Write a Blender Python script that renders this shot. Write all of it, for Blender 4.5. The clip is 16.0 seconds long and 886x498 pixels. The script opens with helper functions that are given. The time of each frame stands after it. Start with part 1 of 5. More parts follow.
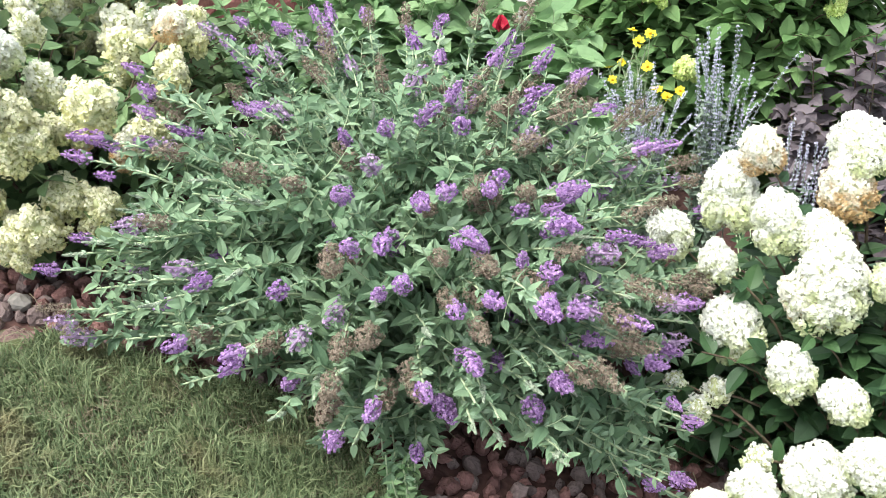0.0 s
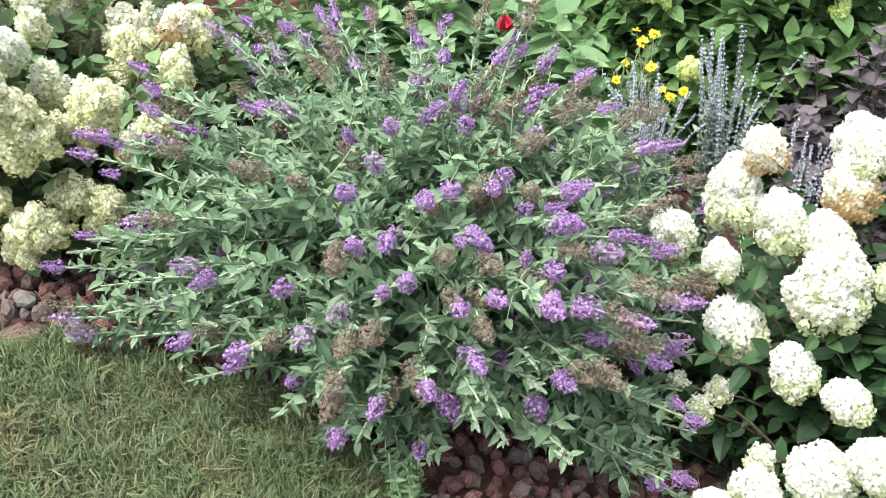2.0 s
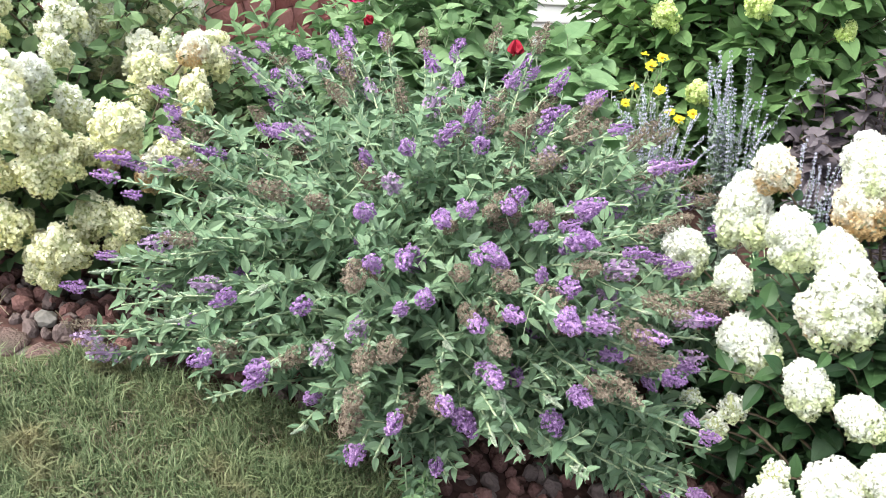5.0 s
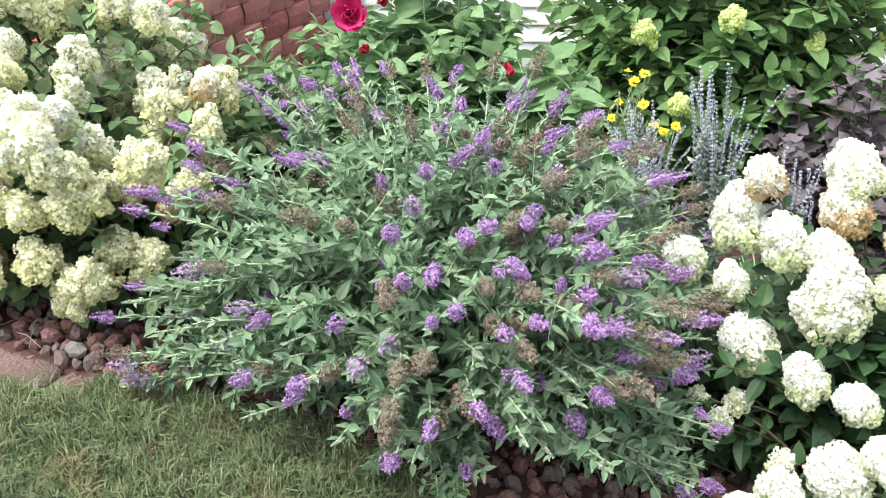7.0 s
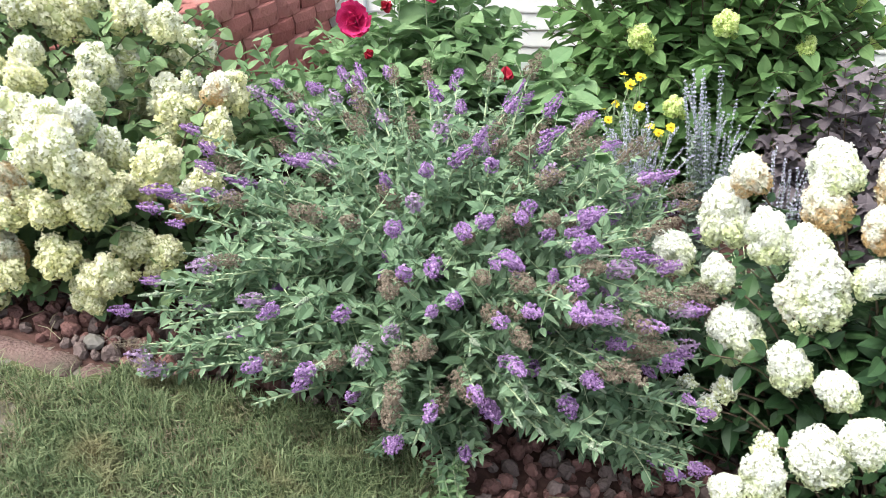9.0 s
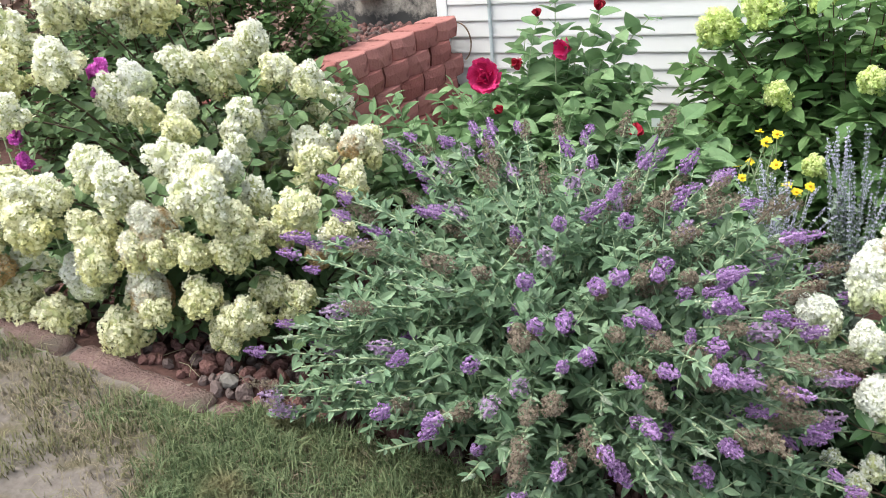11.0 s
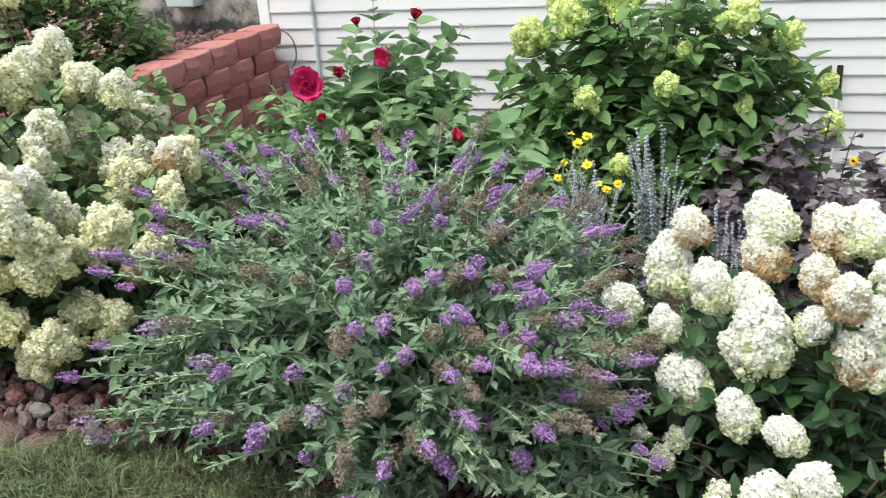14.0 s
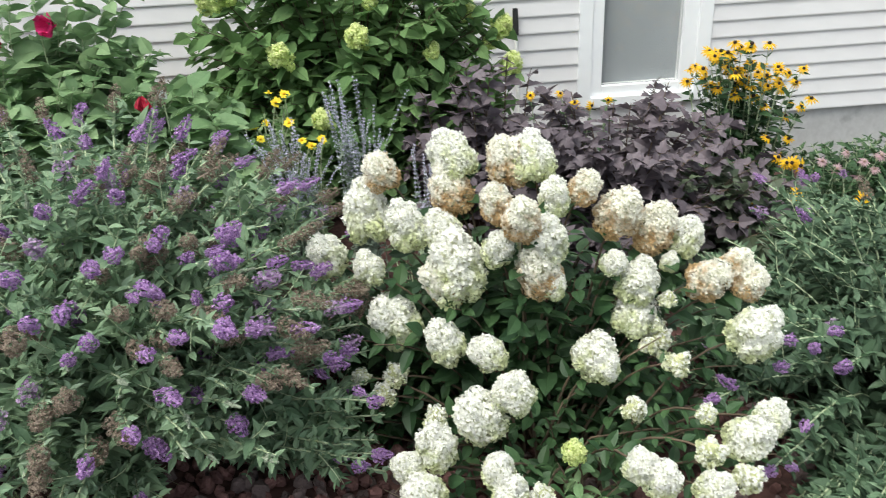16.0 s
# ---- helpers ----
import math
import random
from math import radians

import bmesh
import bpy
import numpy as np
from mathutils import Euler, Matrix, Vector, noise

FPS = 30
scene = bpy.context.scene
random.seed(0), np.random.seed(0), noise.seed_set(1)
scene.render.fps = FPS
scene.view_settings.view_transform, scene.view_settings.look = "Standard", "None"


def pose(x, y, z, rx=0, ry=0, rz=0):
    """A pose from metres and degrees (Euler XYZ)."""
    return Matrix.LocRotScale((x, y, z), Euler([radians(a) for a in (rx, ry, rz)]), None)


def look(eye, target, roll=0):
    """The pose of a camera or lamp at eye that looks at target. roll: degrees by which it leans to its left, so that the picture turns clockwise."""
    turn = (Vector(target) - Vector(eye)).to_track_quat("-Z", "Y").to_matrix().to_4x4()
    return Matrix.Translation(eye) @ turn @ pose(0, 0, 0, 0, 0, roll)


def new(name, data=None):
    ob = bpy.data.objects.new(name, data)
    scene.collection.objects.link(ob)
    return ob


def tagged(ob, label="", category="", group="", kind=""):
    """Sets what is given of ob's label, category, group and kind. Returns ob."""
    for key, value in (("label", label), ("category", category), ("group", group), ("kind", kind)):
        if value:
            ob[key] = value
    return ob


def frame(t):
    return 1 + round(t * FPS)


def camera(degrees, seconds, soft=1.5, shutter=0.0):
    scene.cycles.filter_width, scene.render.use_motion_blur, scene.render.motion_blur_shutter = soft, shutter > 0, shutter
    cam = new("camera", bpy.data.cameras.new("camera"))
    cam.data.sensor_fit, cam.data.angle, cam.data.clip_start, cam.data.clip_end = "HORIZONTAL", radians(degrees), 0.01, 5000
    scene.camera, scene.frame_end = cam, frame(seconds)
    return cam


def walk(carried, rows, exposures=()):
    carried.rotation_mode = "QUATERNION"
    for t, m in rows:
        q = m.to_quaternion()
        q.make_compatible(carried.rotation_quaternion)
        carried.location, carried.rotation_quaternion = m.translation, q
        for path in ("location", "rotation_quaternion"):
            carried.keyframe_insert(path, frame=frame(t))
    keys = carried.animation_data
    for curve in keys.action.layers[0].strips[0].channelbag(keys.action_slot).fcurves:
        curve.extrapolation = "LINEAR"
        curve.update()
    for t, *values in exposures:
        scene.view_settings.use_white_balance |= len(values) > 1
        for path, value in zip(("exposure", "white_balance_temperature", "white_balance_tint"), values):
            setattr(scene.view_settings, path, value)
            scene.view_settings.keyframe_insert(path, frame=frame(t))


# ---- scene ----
cam = camera(57.6, 16.0, soft=0.85, shutter=0.25)
METRES, EYE, TILT, LEAN, TURN = 0.72, 1.65, -31.3, 1.3, 19.34
ROWS = [
    (0.0, 0.0, 0.0, 0.0, 0.0, 0.0, -0.0),
    (0.5, 0.0022, 0.0009, -0.0032, 0.02, -0.1, -0.1),
    (1.0, -0.0002, -0.0016, -0.0053, 0.21, -0.07, -0.24),
    (1.5, -0.0005, -0.0027, -0.0062, 0.14, -0.08, -0.2),
    (2.0, -0.0047, -0.0059, -0.0059, 0.17, 0.04, -0.22),
    (2.5, -0.0078, -0.0162, -0.0177, 0.43, 0.53, -0.15),
    (3.0, -0.0102, -0.0353, -0.0219, 0.68, 1.05, -0.3),
    (3.5, -0.0063, -0.0455, -0.0322, 0.73, 1.08, -0.17),
    (4.0, 0.0176, -0.0547, -0.0366, 0.95, 1.53, -0.08),
    (6.5, -0.1464, -0.1201, -0.0127, -0.56, 2.34, 1.46),
    (7.0, -0.1774, -0.2116, -0.0287, -0.97, 2.94, 2.56),
    (7.5, -0.1313, -0.2785, -0.0565, -0.71, 3.07, 2.49),
    (8.0, -0.093, -0.3335, -0.0819, -0.6, 3.56, 2.07),
    (8.5, -0.1153, -0.3646, -0.076, -0.67, 2.91, 2.06),
    (9.0, -0.1607, -0.3596, -0.0718, -0.56, 3.25, 2.68),
    (9.5, -0.1941, -0.368, -0.0778, 1.87, 3.75, 2.01),
    (12.0, -0.2255, -0.365, -0.0768, 8.74, 8.93, -0.41),
    (12.5, -0.2157, -0.3647, -0.0778, 9.17, 8.93, -0.53),
    (13.0, -0.1976, -0.3908, -0.0809, 5.29, 8.45, 0.58),
    (13.5, -0.1665, -0.4016, -0.094, 0.47, 7.81, 2.31),
    (14.0, -0.128, -0.3964, -0.0954, -3.22, 7.46, 4.23),
    (14.5, -0.098, -0.3939, -0.0992, -6.78, 6.55, 6.17),
    (15.0, -0.0508, -0.3982, -0.1118, -10.49, 4.77, 9.16),
    (15.5, 0.0024, -0.4067, -0.1344, -16.17, 3.94, 11.0),
    (16.0, 0.0452, -0.4279, -0.1509, -20.56, 2.06, 13.79),
]
walk(cam, [(t, pose(0, 0, EYE, TILT, LEAN, TURN) @ pose(METRES * x, METRES * y, METRES * z, 90 + pitch, roll, yaw)) for t, x, y, z, yaw, pitch, roll in ROWS],
     exposures=[(0.0, 1.55, 6500, 4), (4.0, 1.55, 6500, 4), (9.5, 1.36, 6500, 4), (12.0, 0.95, 6500, 4), (13.0, 0.91, 6500, 4), (14.5, 0.99, 6500, 4), (15.5, 0.92, 6500, 4), (16.0, 0.74, 6500, 4)])

# ---- light: a bright, thinly overcast summer day ----
SUN_ELEVATION, SUN_AZIMUTH = 68.0, 225.0
world = bpy.data.worlds.new("sky")
scene.world = world
world.use_nodes = True
wn = world.node_tree.nodes
sky = wn.new("ShaderNodeTexSky")
sky.sky_type, sky.sun_disc = "NISHITA", False
sky.sun_elevation, sky.sun_rotation = radians(SUN_ELEVATION), radians(SUN_AZIMUTH)
sky.air_density, sky.dust_density, sky.ozone_density = 1.0, 4.0, 0.6
wn["Background"].inputs["Strength"].default_value = 0.15
haze = wn.new("ShaderNodeHueSaturation")
haze.inputs["Saturation"].default_value = 0.45
world.node_tree.links.new(sky.outputs["Color"], haze.inputs["Color"])
world.node_tree.links.new(haze.outputs["Color"], wn["Background"].inputs["Color"])
sun = new("sun", bpy.data.lights.new("sun", "SUN"))
sun.data.energy, sun.data.angle, sun.data.color = 1.5, radians(38), (1.0, 0.97, 0.92)
ax, el = radians(SUN_AZIMUTH), radians(SUN_ELEVATION)
sun.matrix_world = look((10 * math.sin(ax) * math.cos(el), 10 * math.cos(ax) * math.cos(el), 10 * math.sin(el)), (0, 0, 0))


# ---- materials ----
def material(name, one, two, rough=0.6, scale=30.0, bump=0.15, detail=5.0, through_light=0.0, spec=0.35, metal=0.0, island=False, spots=None, spot_scale=6.0, spot_at=(0.55, 0.7), coords="Object"):
    """A surface of two colours mixed by noise at two scales, or by piece; spots lay a third colour over in patches."""
    m = bpy.data.materials.new(name)
    m.use_nodes = True
    n, l = m.node_tree.nodes, m.node_tree.links
    bsdf = n["Principled BSDF"]
    co = n.new("ShaderNodeTexCoord")
    fine, broad = n.new("ShaderNodeTexNoise"), n.new("ShaderNodeTexNoise")
    for tex, sc in ((fine, scale), (broad, scale * 0.13)):
        tex.inputs["Scale"].default_value, tex.inputs["Detail"].default_value = sc, detail
        l.new(co.outputs[coords], tex.inputs["Vector"])
    add = n.new("ShaderNodeMath")
    add.operation = "ADD"
    l.new(fine.outputs["Fac"], add.inputs[0])
    l.new(broad.outputs["Fac"], add.inputs[1])
    fac = n.new("ShaderNodeMapRange")
    fac.inputs["From Min"].default_value, fac.inputs["From Max"].default_value = 0.7, 1.3
    l.new(add.outputs[0], fac.inputs["Value"])
    factor = fac.outputs["Result"]
    if island:
        geo, info = n.new("ShaderNodeNewGeometry"), n.new("ShaderNodeObjectInfo")
        both, part_of, blend = n.new("ShaderNodeMath"), n.new("ShaderNodeMath"), n.new("ShaderNodeMath")
        both.operation, part_of.operation, blend.operation = "ADD", "FRACT", "MULTIPLY_ADD"
        l.new(geo.outputs["Random Per Island"], both.inputs[0])
        l.new(info.outputs["Random"], both.inputs[1])
        l.new(both.outputs[0], part_of.inputs[0])
        l.new(part_of.outputs[0], blend.inputs[0])
        blend.inputs[1].default_value = 0.75
        small = n.new("ShaderNodeMath")
        small.operation = "MULTIPLY"
        small.inputs[1].default_value = 0.25
        l.new(factor, small.inputs[0])
        l.new(small.outputs[0], blend.inputs[2])
        factor = blend.outputs[0]
    mix = n.new("ShaderNodeMixRGB")
    mix.inputs["Color1"].default_value, mix.inputs["Color2"].default_value = (*one, 1), (*two, 1)
    l.new(factor, mix.inputs["Fac"])
    colour = mix.outputs["Color"]
    if spots:
        patch, ramp, over = n.new("ShaderNodeTexNoise"), n.new("ShaderNodeMapRange"), n.new("ShaderNodeMixRGB")
        patch.inputs["Scale"].default_value, patch.inputs["Detail"].default_value = spot_scale, 6.0
        ramp.inputs["From Min"].default_value, ramp.inputs["From Max"].default_value = spot_at
        l.new(co.outputs[coords], patch.inputs["Vector"])
        l.new(patch.outputs["Fac"], ramp.inputs["Value"])
        l.new(ramp.outputs["Result"], over.inputs["Fac"])
        l.new(colour, over.inputs["Color1"])
        over.inputs["Color2"].default_value = (*spots, 1)
        colour = over.outputs["Color"]
    l.new(colour, bsdf.inputs["Base Color"])
    bsdf.inputs["Roughness"].default_value, bsdf.inputs["Metallic"].default_value = rough, metal
    bsdf.inputs["Specular IOR Level"].default_value = spec
    if bump:
        bm_ = n.new("ShaderNodeBump")
        bm_.inputs["Strength"].default_value, bm_.inputs["Distance"].default_value = bump, 0.01
        l.new(fine.outputs["Fac"], bm_.inputs["Height"])
        l.new(bm_.outputs["Normal"], bsdf.inputs["Normal"])
    if through_light:
        tr, sh = n.new("ShaderNodeBsdfTranslucent"), n.new("ShaderNodeMixShader")
        l.new(colour, tr.inputs["Color"])
        sh.inputs["Fac"].default_value = through_light
        l.new(bsdf.outputs[0], sh.inputs[1])
        l.new(tr.outputs[0], sh.inputs[2])
        l.new(sh.outputs[0], n["Material Output"].inputs["Surface"])
    return m


def head_material(name, top, low, amount):
    """Petals that age from a fresh colour above to an old one in patches lower on the head; the pale top and darker
    base also paint in light from above.
    """
    m = material(name, top, tuple(0.86 * c for c in top), rough=0.7, scale=8, bump=0, through_light=0.33, island=True, spec=0.2)
    n, l = m.node_tree.nodes, m.node_tree.links
    fresh = next(x for x in n if x.type == "MIX_RGB")
    co, sep, patch, info = n.new("ShaderNodeTexCoord"), n.new("ShaderNodeSeparateXYZ"), n.new("ShaderNodeTexNoise"), n.new("ShaderNodeObjectInfo")
    patch.inputs["Scale"].default_value = 2.0
    shift = n.new("ShaderNodeVectorMath")
    shift.operation = "MULTIPLY_ADD"
    l.new(info.outputs["Random"], shift.inputs[0])
    shift.inputs[1].default_value = (31, 17, 23)
    l.new(co.outputs["Object"], shift.inputs[2])
    l.new(shift.outputs[0], patch.inputs["Vector"])
    l.new(co.outputs["Object"], sep.inputs[0])
    down, total, ramp, mix = n.new("ShaderNodeMath"), n.new("ShaderNodeMath"), n.new("ShaderNodeMapRange"), n.new("ShaderNodeMixRGB")
    down.operation, total.operation = "MULTIPLY_ADD", "ADD"
    l.new(sep.outputs["Z"], down.inputs[0])
    down.inputs[1].default_value, down.inputs[2].default_value = -0.25, amount
    l.new(down.outputs[0], total.inputs[0])
    l.new(patch.outputs["Fac"], total.inputs[1])
    ramp.inputs["From Min"].default_value, ramp.inputs["From Max"].default_value = 0.44, 0.72
    l.new(total.outputs[0], ramp.inputs["Value"])
    l.new(ramp.outputs["Result"], mix.inputs["Fac"])
    mix.inputs["Color2"].default_value = (*low, 1)
    for link in list(l):
        if link.from_node == fresh and link.to_node.type in ("BSDF_PRINCIPLED", "BSDF_TRANSLUCENT"):
            to = link.to_socket
            l.remove(link)
            l.new(mix.outputs["Color"], to)
    l.new(fresh.outputs["Color"], mix.inputs["Color1"])
    return m


LEAF_GREY = material("leaf_grey_green", (0.10, 0.18, 0.10), (0.25, 0.35, 0.215), rough=0.66, scale=40, bump=0.2, through_light=0.28, island=True, coords="Generated")
LEAF_SOFT = material("leaf_soft_green", (0.042, 0.085, 0.046), (0.106, 0.165, 0.098), rough=0.62, scale=40, bump=0.2, through_light=0.2, island=True, coords="Generated")
LEAF_DARK = material("leaf_dark_green", (0.026, 0.065, 0.028), (0.066, 0.13, 0.05), rough=0.5, scale=40, bump=0.2, through_light=0.2, island=True, coords="Generated")
LEAF_OLIVE = material("leaf_olive_green", (0.10, 0.17, 0.075), (0.225, 0.32, 0.15), rough=0.55, scale=40, bump=0.2, through_light=0.25, island=True, coords="Generated")
LEAF_MID = material("leaf_mid_green", (0.105, 0.205, 0.075), (0.225, 0.35, 0.145), rough=0.68, scale=40, bump=0.2, through_light=0.42, spec=0.2, island=True, coords="Generated")
LEAF_LIGHT = material("leaf_light_green", (0.14, 0.255, 0.115), (0.30, 0.43, 0.225), rough=0.6, scale=40, bump=0.2, through_light=0.38, island=True, coords="Generated")
LEAF_PURPLE = material("leaf_purple", (0.078, 0.063, 0.076), (0.178, 0.148, 0.166), rough=0.55, scale=40, bump=0.2, through_light=0.15, island=True, coords="Generated")
LEAF_PURPLE_GREEN = material("leaf_dusky_green", (0.05, 0.075, 0.045), (0.10, 0.125, 0.075), rough=0.5, scale=40, bump=0.2, through_light=0.15, island=True, coords="Generated")
LEAF_SILVER = material("leaf_silver_green", (0.17, 0.27, 0.165), (0.33, 0.43, 0.31), rough=0.7, scale=40, bump=0.2, through_light=0.25, island=True, coords="Generated")
STEM_GREEN = material("stem_green", (0.29, 0.36, 0.21), (0.45, 0.52, 0.35), rough=0.7, scale=60, bump=0.2)
STEM_BROWN = material("stem_brown", (0.07, 0.05, 0.035), (0.15, 0.11, 0.075), rough=0.8, scale=60, bump=0.3)
PURPLE = material("petal_purple", (0.15, 0.058, 0.23), (0.60, 0.39, 0.68), rough=0.7, scale=20, bump=0, through_light=0.2, island=True, spec=0.2)
PURPLE_OLD = material("petal_faded_purple", (0.28, 0.18, 0.32), (0.48, 0.36, 0.52), rough=0.8, scale=20, bump=0, through_light=0.2, island=True, spec=0.2)
SPENT_BROWN = material("spent_flower_brown", (0.135, 0.103, 0.08), (0.30, 0.245, 0.195), rough=0.9, scale=20, bump=0, through_light=0.15, island=True, spec=0.15)
BUD_GREY = material("bud_grey_green", (0.20, 0.25, 0.18), (0.37, 0.41, 0.32), rough=0.8, scale=20, bump=0, through_light=0.1, island=True, spec=0.2)
SAGE_BLUE = material("sage_blue", (0.46, 0.45, 0.62), (0.70, 0.69, 0.82), rough=0.8, scale=20, bump=0, through_light=0.2, island=True, spec=0.2)
SAGE_LEAF = material("sage_leaf", (0.17, 0.23, 0.18), (0.30, 0.36, 0.29), rough=0.7, scale=30, bump=0.1, through_light=0.2, island=True, coords="Generated")
# stalk green of the head cores, which also paints shade into gaps between florets
HEAD_CORE = material("stalks_and_gap_shade", (0.42, 0.45, 0.22), (0.60, 0.61, 0.37), rough=0.8, scale=12, bump=0.2)
WHITE_CORE = material("white_stalks", (0.55, 0.57, 0.40), (0.72, 0.72, 0.56), rough=0.8, scale=12, bump=0.2)
LIME_CORE = material("lime_stalks", (0.42, 0.52, 0.14), (0.60, 0.70, 0.25), rough=0.8, scale=12, bump=0.2)
HEAD_AGED = head_material("petals_aged_green", (0.95, 0.925, 0.72), (0.73, 0.71, 0.40), 0.09)
# the greenish low tone also paints shade into the lower part of white heads
HEAD_WHITE = head_material("petals_white", (0.95, 0.95, 0.90), (0.68, 0.72, 0.45), 0.03)
HEAD_TAN = head_material("petals_tan", (0.95, 0.935, 0.85), (0.63, 0.455, 0.25), 0.085)
HEAD_CREAM = head_material("petals_cream_green", (0.96, 0.95, 0.85), (0.83, 0.815, 0.55), 0.05)
HEAD_LIME = head_material("petals_lime", (0.82, 0.88, 0.45), (0.62, 0.74, 0.28), 0.1)
RED = material("petal_crimson", (0.50, 0.012, 0.11), (0.74, 0.06, 0.25), rough=0.6, scale=25, bump=0.1, through_light=0.25, coords="Generated")
DEEP_RED = material("petal_dark_red", (0.28, 0.005, 0.02), (0.42, 0.015, 0.05), rough=0.6, scale=25, bump=0.1, through_light=0.2, coords="Generated")
PINK = material("petal_magenta", (0.66, 0.08, 0.55), (0.84, 0.25, 0.74), rough=0.6, scale=25, bump=0, through_light=0.3, island=True)
PALE_PINK = material("petal_pale_pink", (0.36, 0.22, 0.25), (0.52, 0.38, 0.40), rough=0.7, scale=25, bump=0, through_light=0.3, island=True)
YELLOW = material("petal_yellow", (0.78, 0.60, 0.02), (0.88, 0.74, 0.06), rough=0.6, scale=25, bump=0, through_light=0.3, island=True)
GOLD = material("petal_gold", (0.74, 0.40, 0.01), (0.86, 0.56, 0.02), rough=0.6, scale=25, bump=0, through_light=0.3, island=True)
CONE_DARK = material("cone_dark", (0.02, 0.012, 0.01), (0.05, 0.03, 0.02), rough=0.9, scale=80, bump=0.4)
LEAF_RUST = material("leaf_rusty", (0.28, 0.175, 0.14), (0.50, 0.36, 0.31), rough=0.7, scale=30, bump=0.1, through_light=0.3, island=True, coords="Generated")
GRASS = material("grass", (0.033, 0.067, 0.026), (0.265, 0.31, 0.165), rough=0.6, scale=1.5, bump=0, through_light=0.25, island=True, spec=0.25, spots=(0.25, 0.215, 0.12), spot_scale=7.0, spot_at=(0.54, 0.80))
STRAW = material("dry_grass", (0.14, 0.115, 0.08), (0.36, 0.31, 0.23), rough=0.8, scale=3, bump=0, through_light=0.2, island=True, spec=0.2, spots=(0.14, 0.135, 0.07), spot_scale=5.0, spot_at=(0.5, 0.68))
TURF = material("turf", (0.052, 0.068, 0.03), (0.112, 0.122, 0.06), rough=0.95, scale=26, bump=0.6, spots=(0.12, 0.114, 0.066), spot_scale=1.1, spot_at=(0.52, 0.66), spec=0.1)
DULL_GRASS = material("dull_grass", (0.075, 0.082, 0.038), (0.235, 0.22, 0.12), rough=0.7, scale=3, bump=0, through_light=0.2, island=True, spec=0.2)
DIRT = material("bare_dirt", (0.15, 0.128, 0.116), (0.25, 0.218, 0.20), rough=0.95, scale=35, bump=0.9, spots=(0.125, 0.107, 0.07), spot_scale=9, spot_at=(0.5, 0.64), spec=0.1)
SOIL = material("dark_soil", (0.045, 0.026, 0.023), (0.11, 0.06, 0.053), rough=0.95, scale=40, bump=0.8, spec=0.1)
LAVA = material("lava_rock", (0.09, 0.047, 0.044), (0.235, 0.125, 0.115), rough=0.95, scale=110, bump=0.8, island=True, spec=0.12)
LAVA_GREY = material("lava_rock_grey", (0.085, 0.062, 0.06), (0.18, 0.135, 0.13), rough=0.95, scale=110, bump=0.8, island=True, spec=0.12)
PALE_STONE = material("pale_stone", (0.13, 0.12, 0.11), (0.235, 0.215, 0.20), rough=0.9, scale=50, bump=0.6, spec=0.15)
EDGER = material("edging_concrete", (0.11, 0.07, 0.066), (0.25, 0.168, 0.157), rough=0.95, scale=110, bump=1.0, spots=(0.115, 0.092, 0.078), spot_scale=7, spot_at=(0.5, 0.7), spec=0.12)
BLOCK = material("red_block", (0.245, 0.085, 0.078), (0.40, 0.185, 0.17), rough=0.95, scale=70, bump=0.7, island=True, spots=(0.19, 0.07, 0.065), spot_scale=14, spec=0.12)
VINYL = material("white_vinyl", (0.70, 0.69, 0.70), (0.76, 0.75, 0.76), rough=0.45, scale=3, bump=0.03, spec=0.4)
TRIM_WHITE = material("white_trim", (0.86, 0.88, 0.90), (0.90, 0.91, 0.92), rough=0.4, scale=5, bump=0.02)
CONCRETE = material("foundation_concrete", (0.46, 0.46, 0.46), (0.56, 0.56, 0.56), rough=0.9, scale=30, bump=0.35, spots=(0.20, 0.20, 0.20), spot_scale=3.5, spot_at=(0.6, 0.75))
GREY_METAL = material("painted_grey_metal", (0.48, 0.54, 0.57), (0.58, 0.64, 0.67), rough=0.5, scale=12, bump=0.05, spots=(0.30, 0.33, 0.33), spot_scale=8)
BLIND = material("window_blind", (0.36, 0.39, 0.41), (0.43, 0.46, 0.48), rough=0.8, scale=6, bump=0.02)
BLACK_GRIP = material("black_grip", (0.012, 0.012, 0.013), (0.03, 0.03, 0.03), rough=0.6, scale=60, bump=0.2)
POLE_WHITE = material("white_pole", (0.66, 0.66, 0.64), (0.75, 0.75, 0.73), rough=0.4, scale=20, bump=0.03)
TAG = material("pale_tag", (0.38, 0.43, 0.40), (0.47, 0.51, 0.48), rough=0.5, scale=20, bump=0)
HOSE = material("brown_hose", (0.16, 0.11, 0.08), (0.24, 0.17, 0.13), rough=0.6, scale=40, bump=0.1)
GLASS = bpy.data.materials.new("window_glass")
GLASS.use_nodes = True
GLASS.node_tree.nodes["Principled BSDF"].inputs["Transmission Weight"].default_value = 1.0
GLASS.node_tree.nodes["Principled BSDF"].inputs["Roughness"].default_value = 0.02


# ---- building helpers ----
RNG = np.random.default_rng(7)


def tri_mesh(name, verts, tris, smooth=True):
    me = bpy.data.meshes.new(name)
    verts, tris = np.asarray(verts, np.float32), np.asarray(tris, np.int32)
    me.vertices.add(len(verts))
    me.vertices.foreach_set("co", verts.ravel())
    me.loops.add(tris.size)
    me.loops.foreach_set("vertex_index", tris.ravel())
    me.polygons.add(len(tris))
    me.polygons.foreach_set("loop_start", np.arange(0, tris.size, 3, dtype=np.int32))
    me.polygons.foreach_set("use_smooth", np.full(len(tris), smooth))
    me.update(calc_edges=True)
    return me


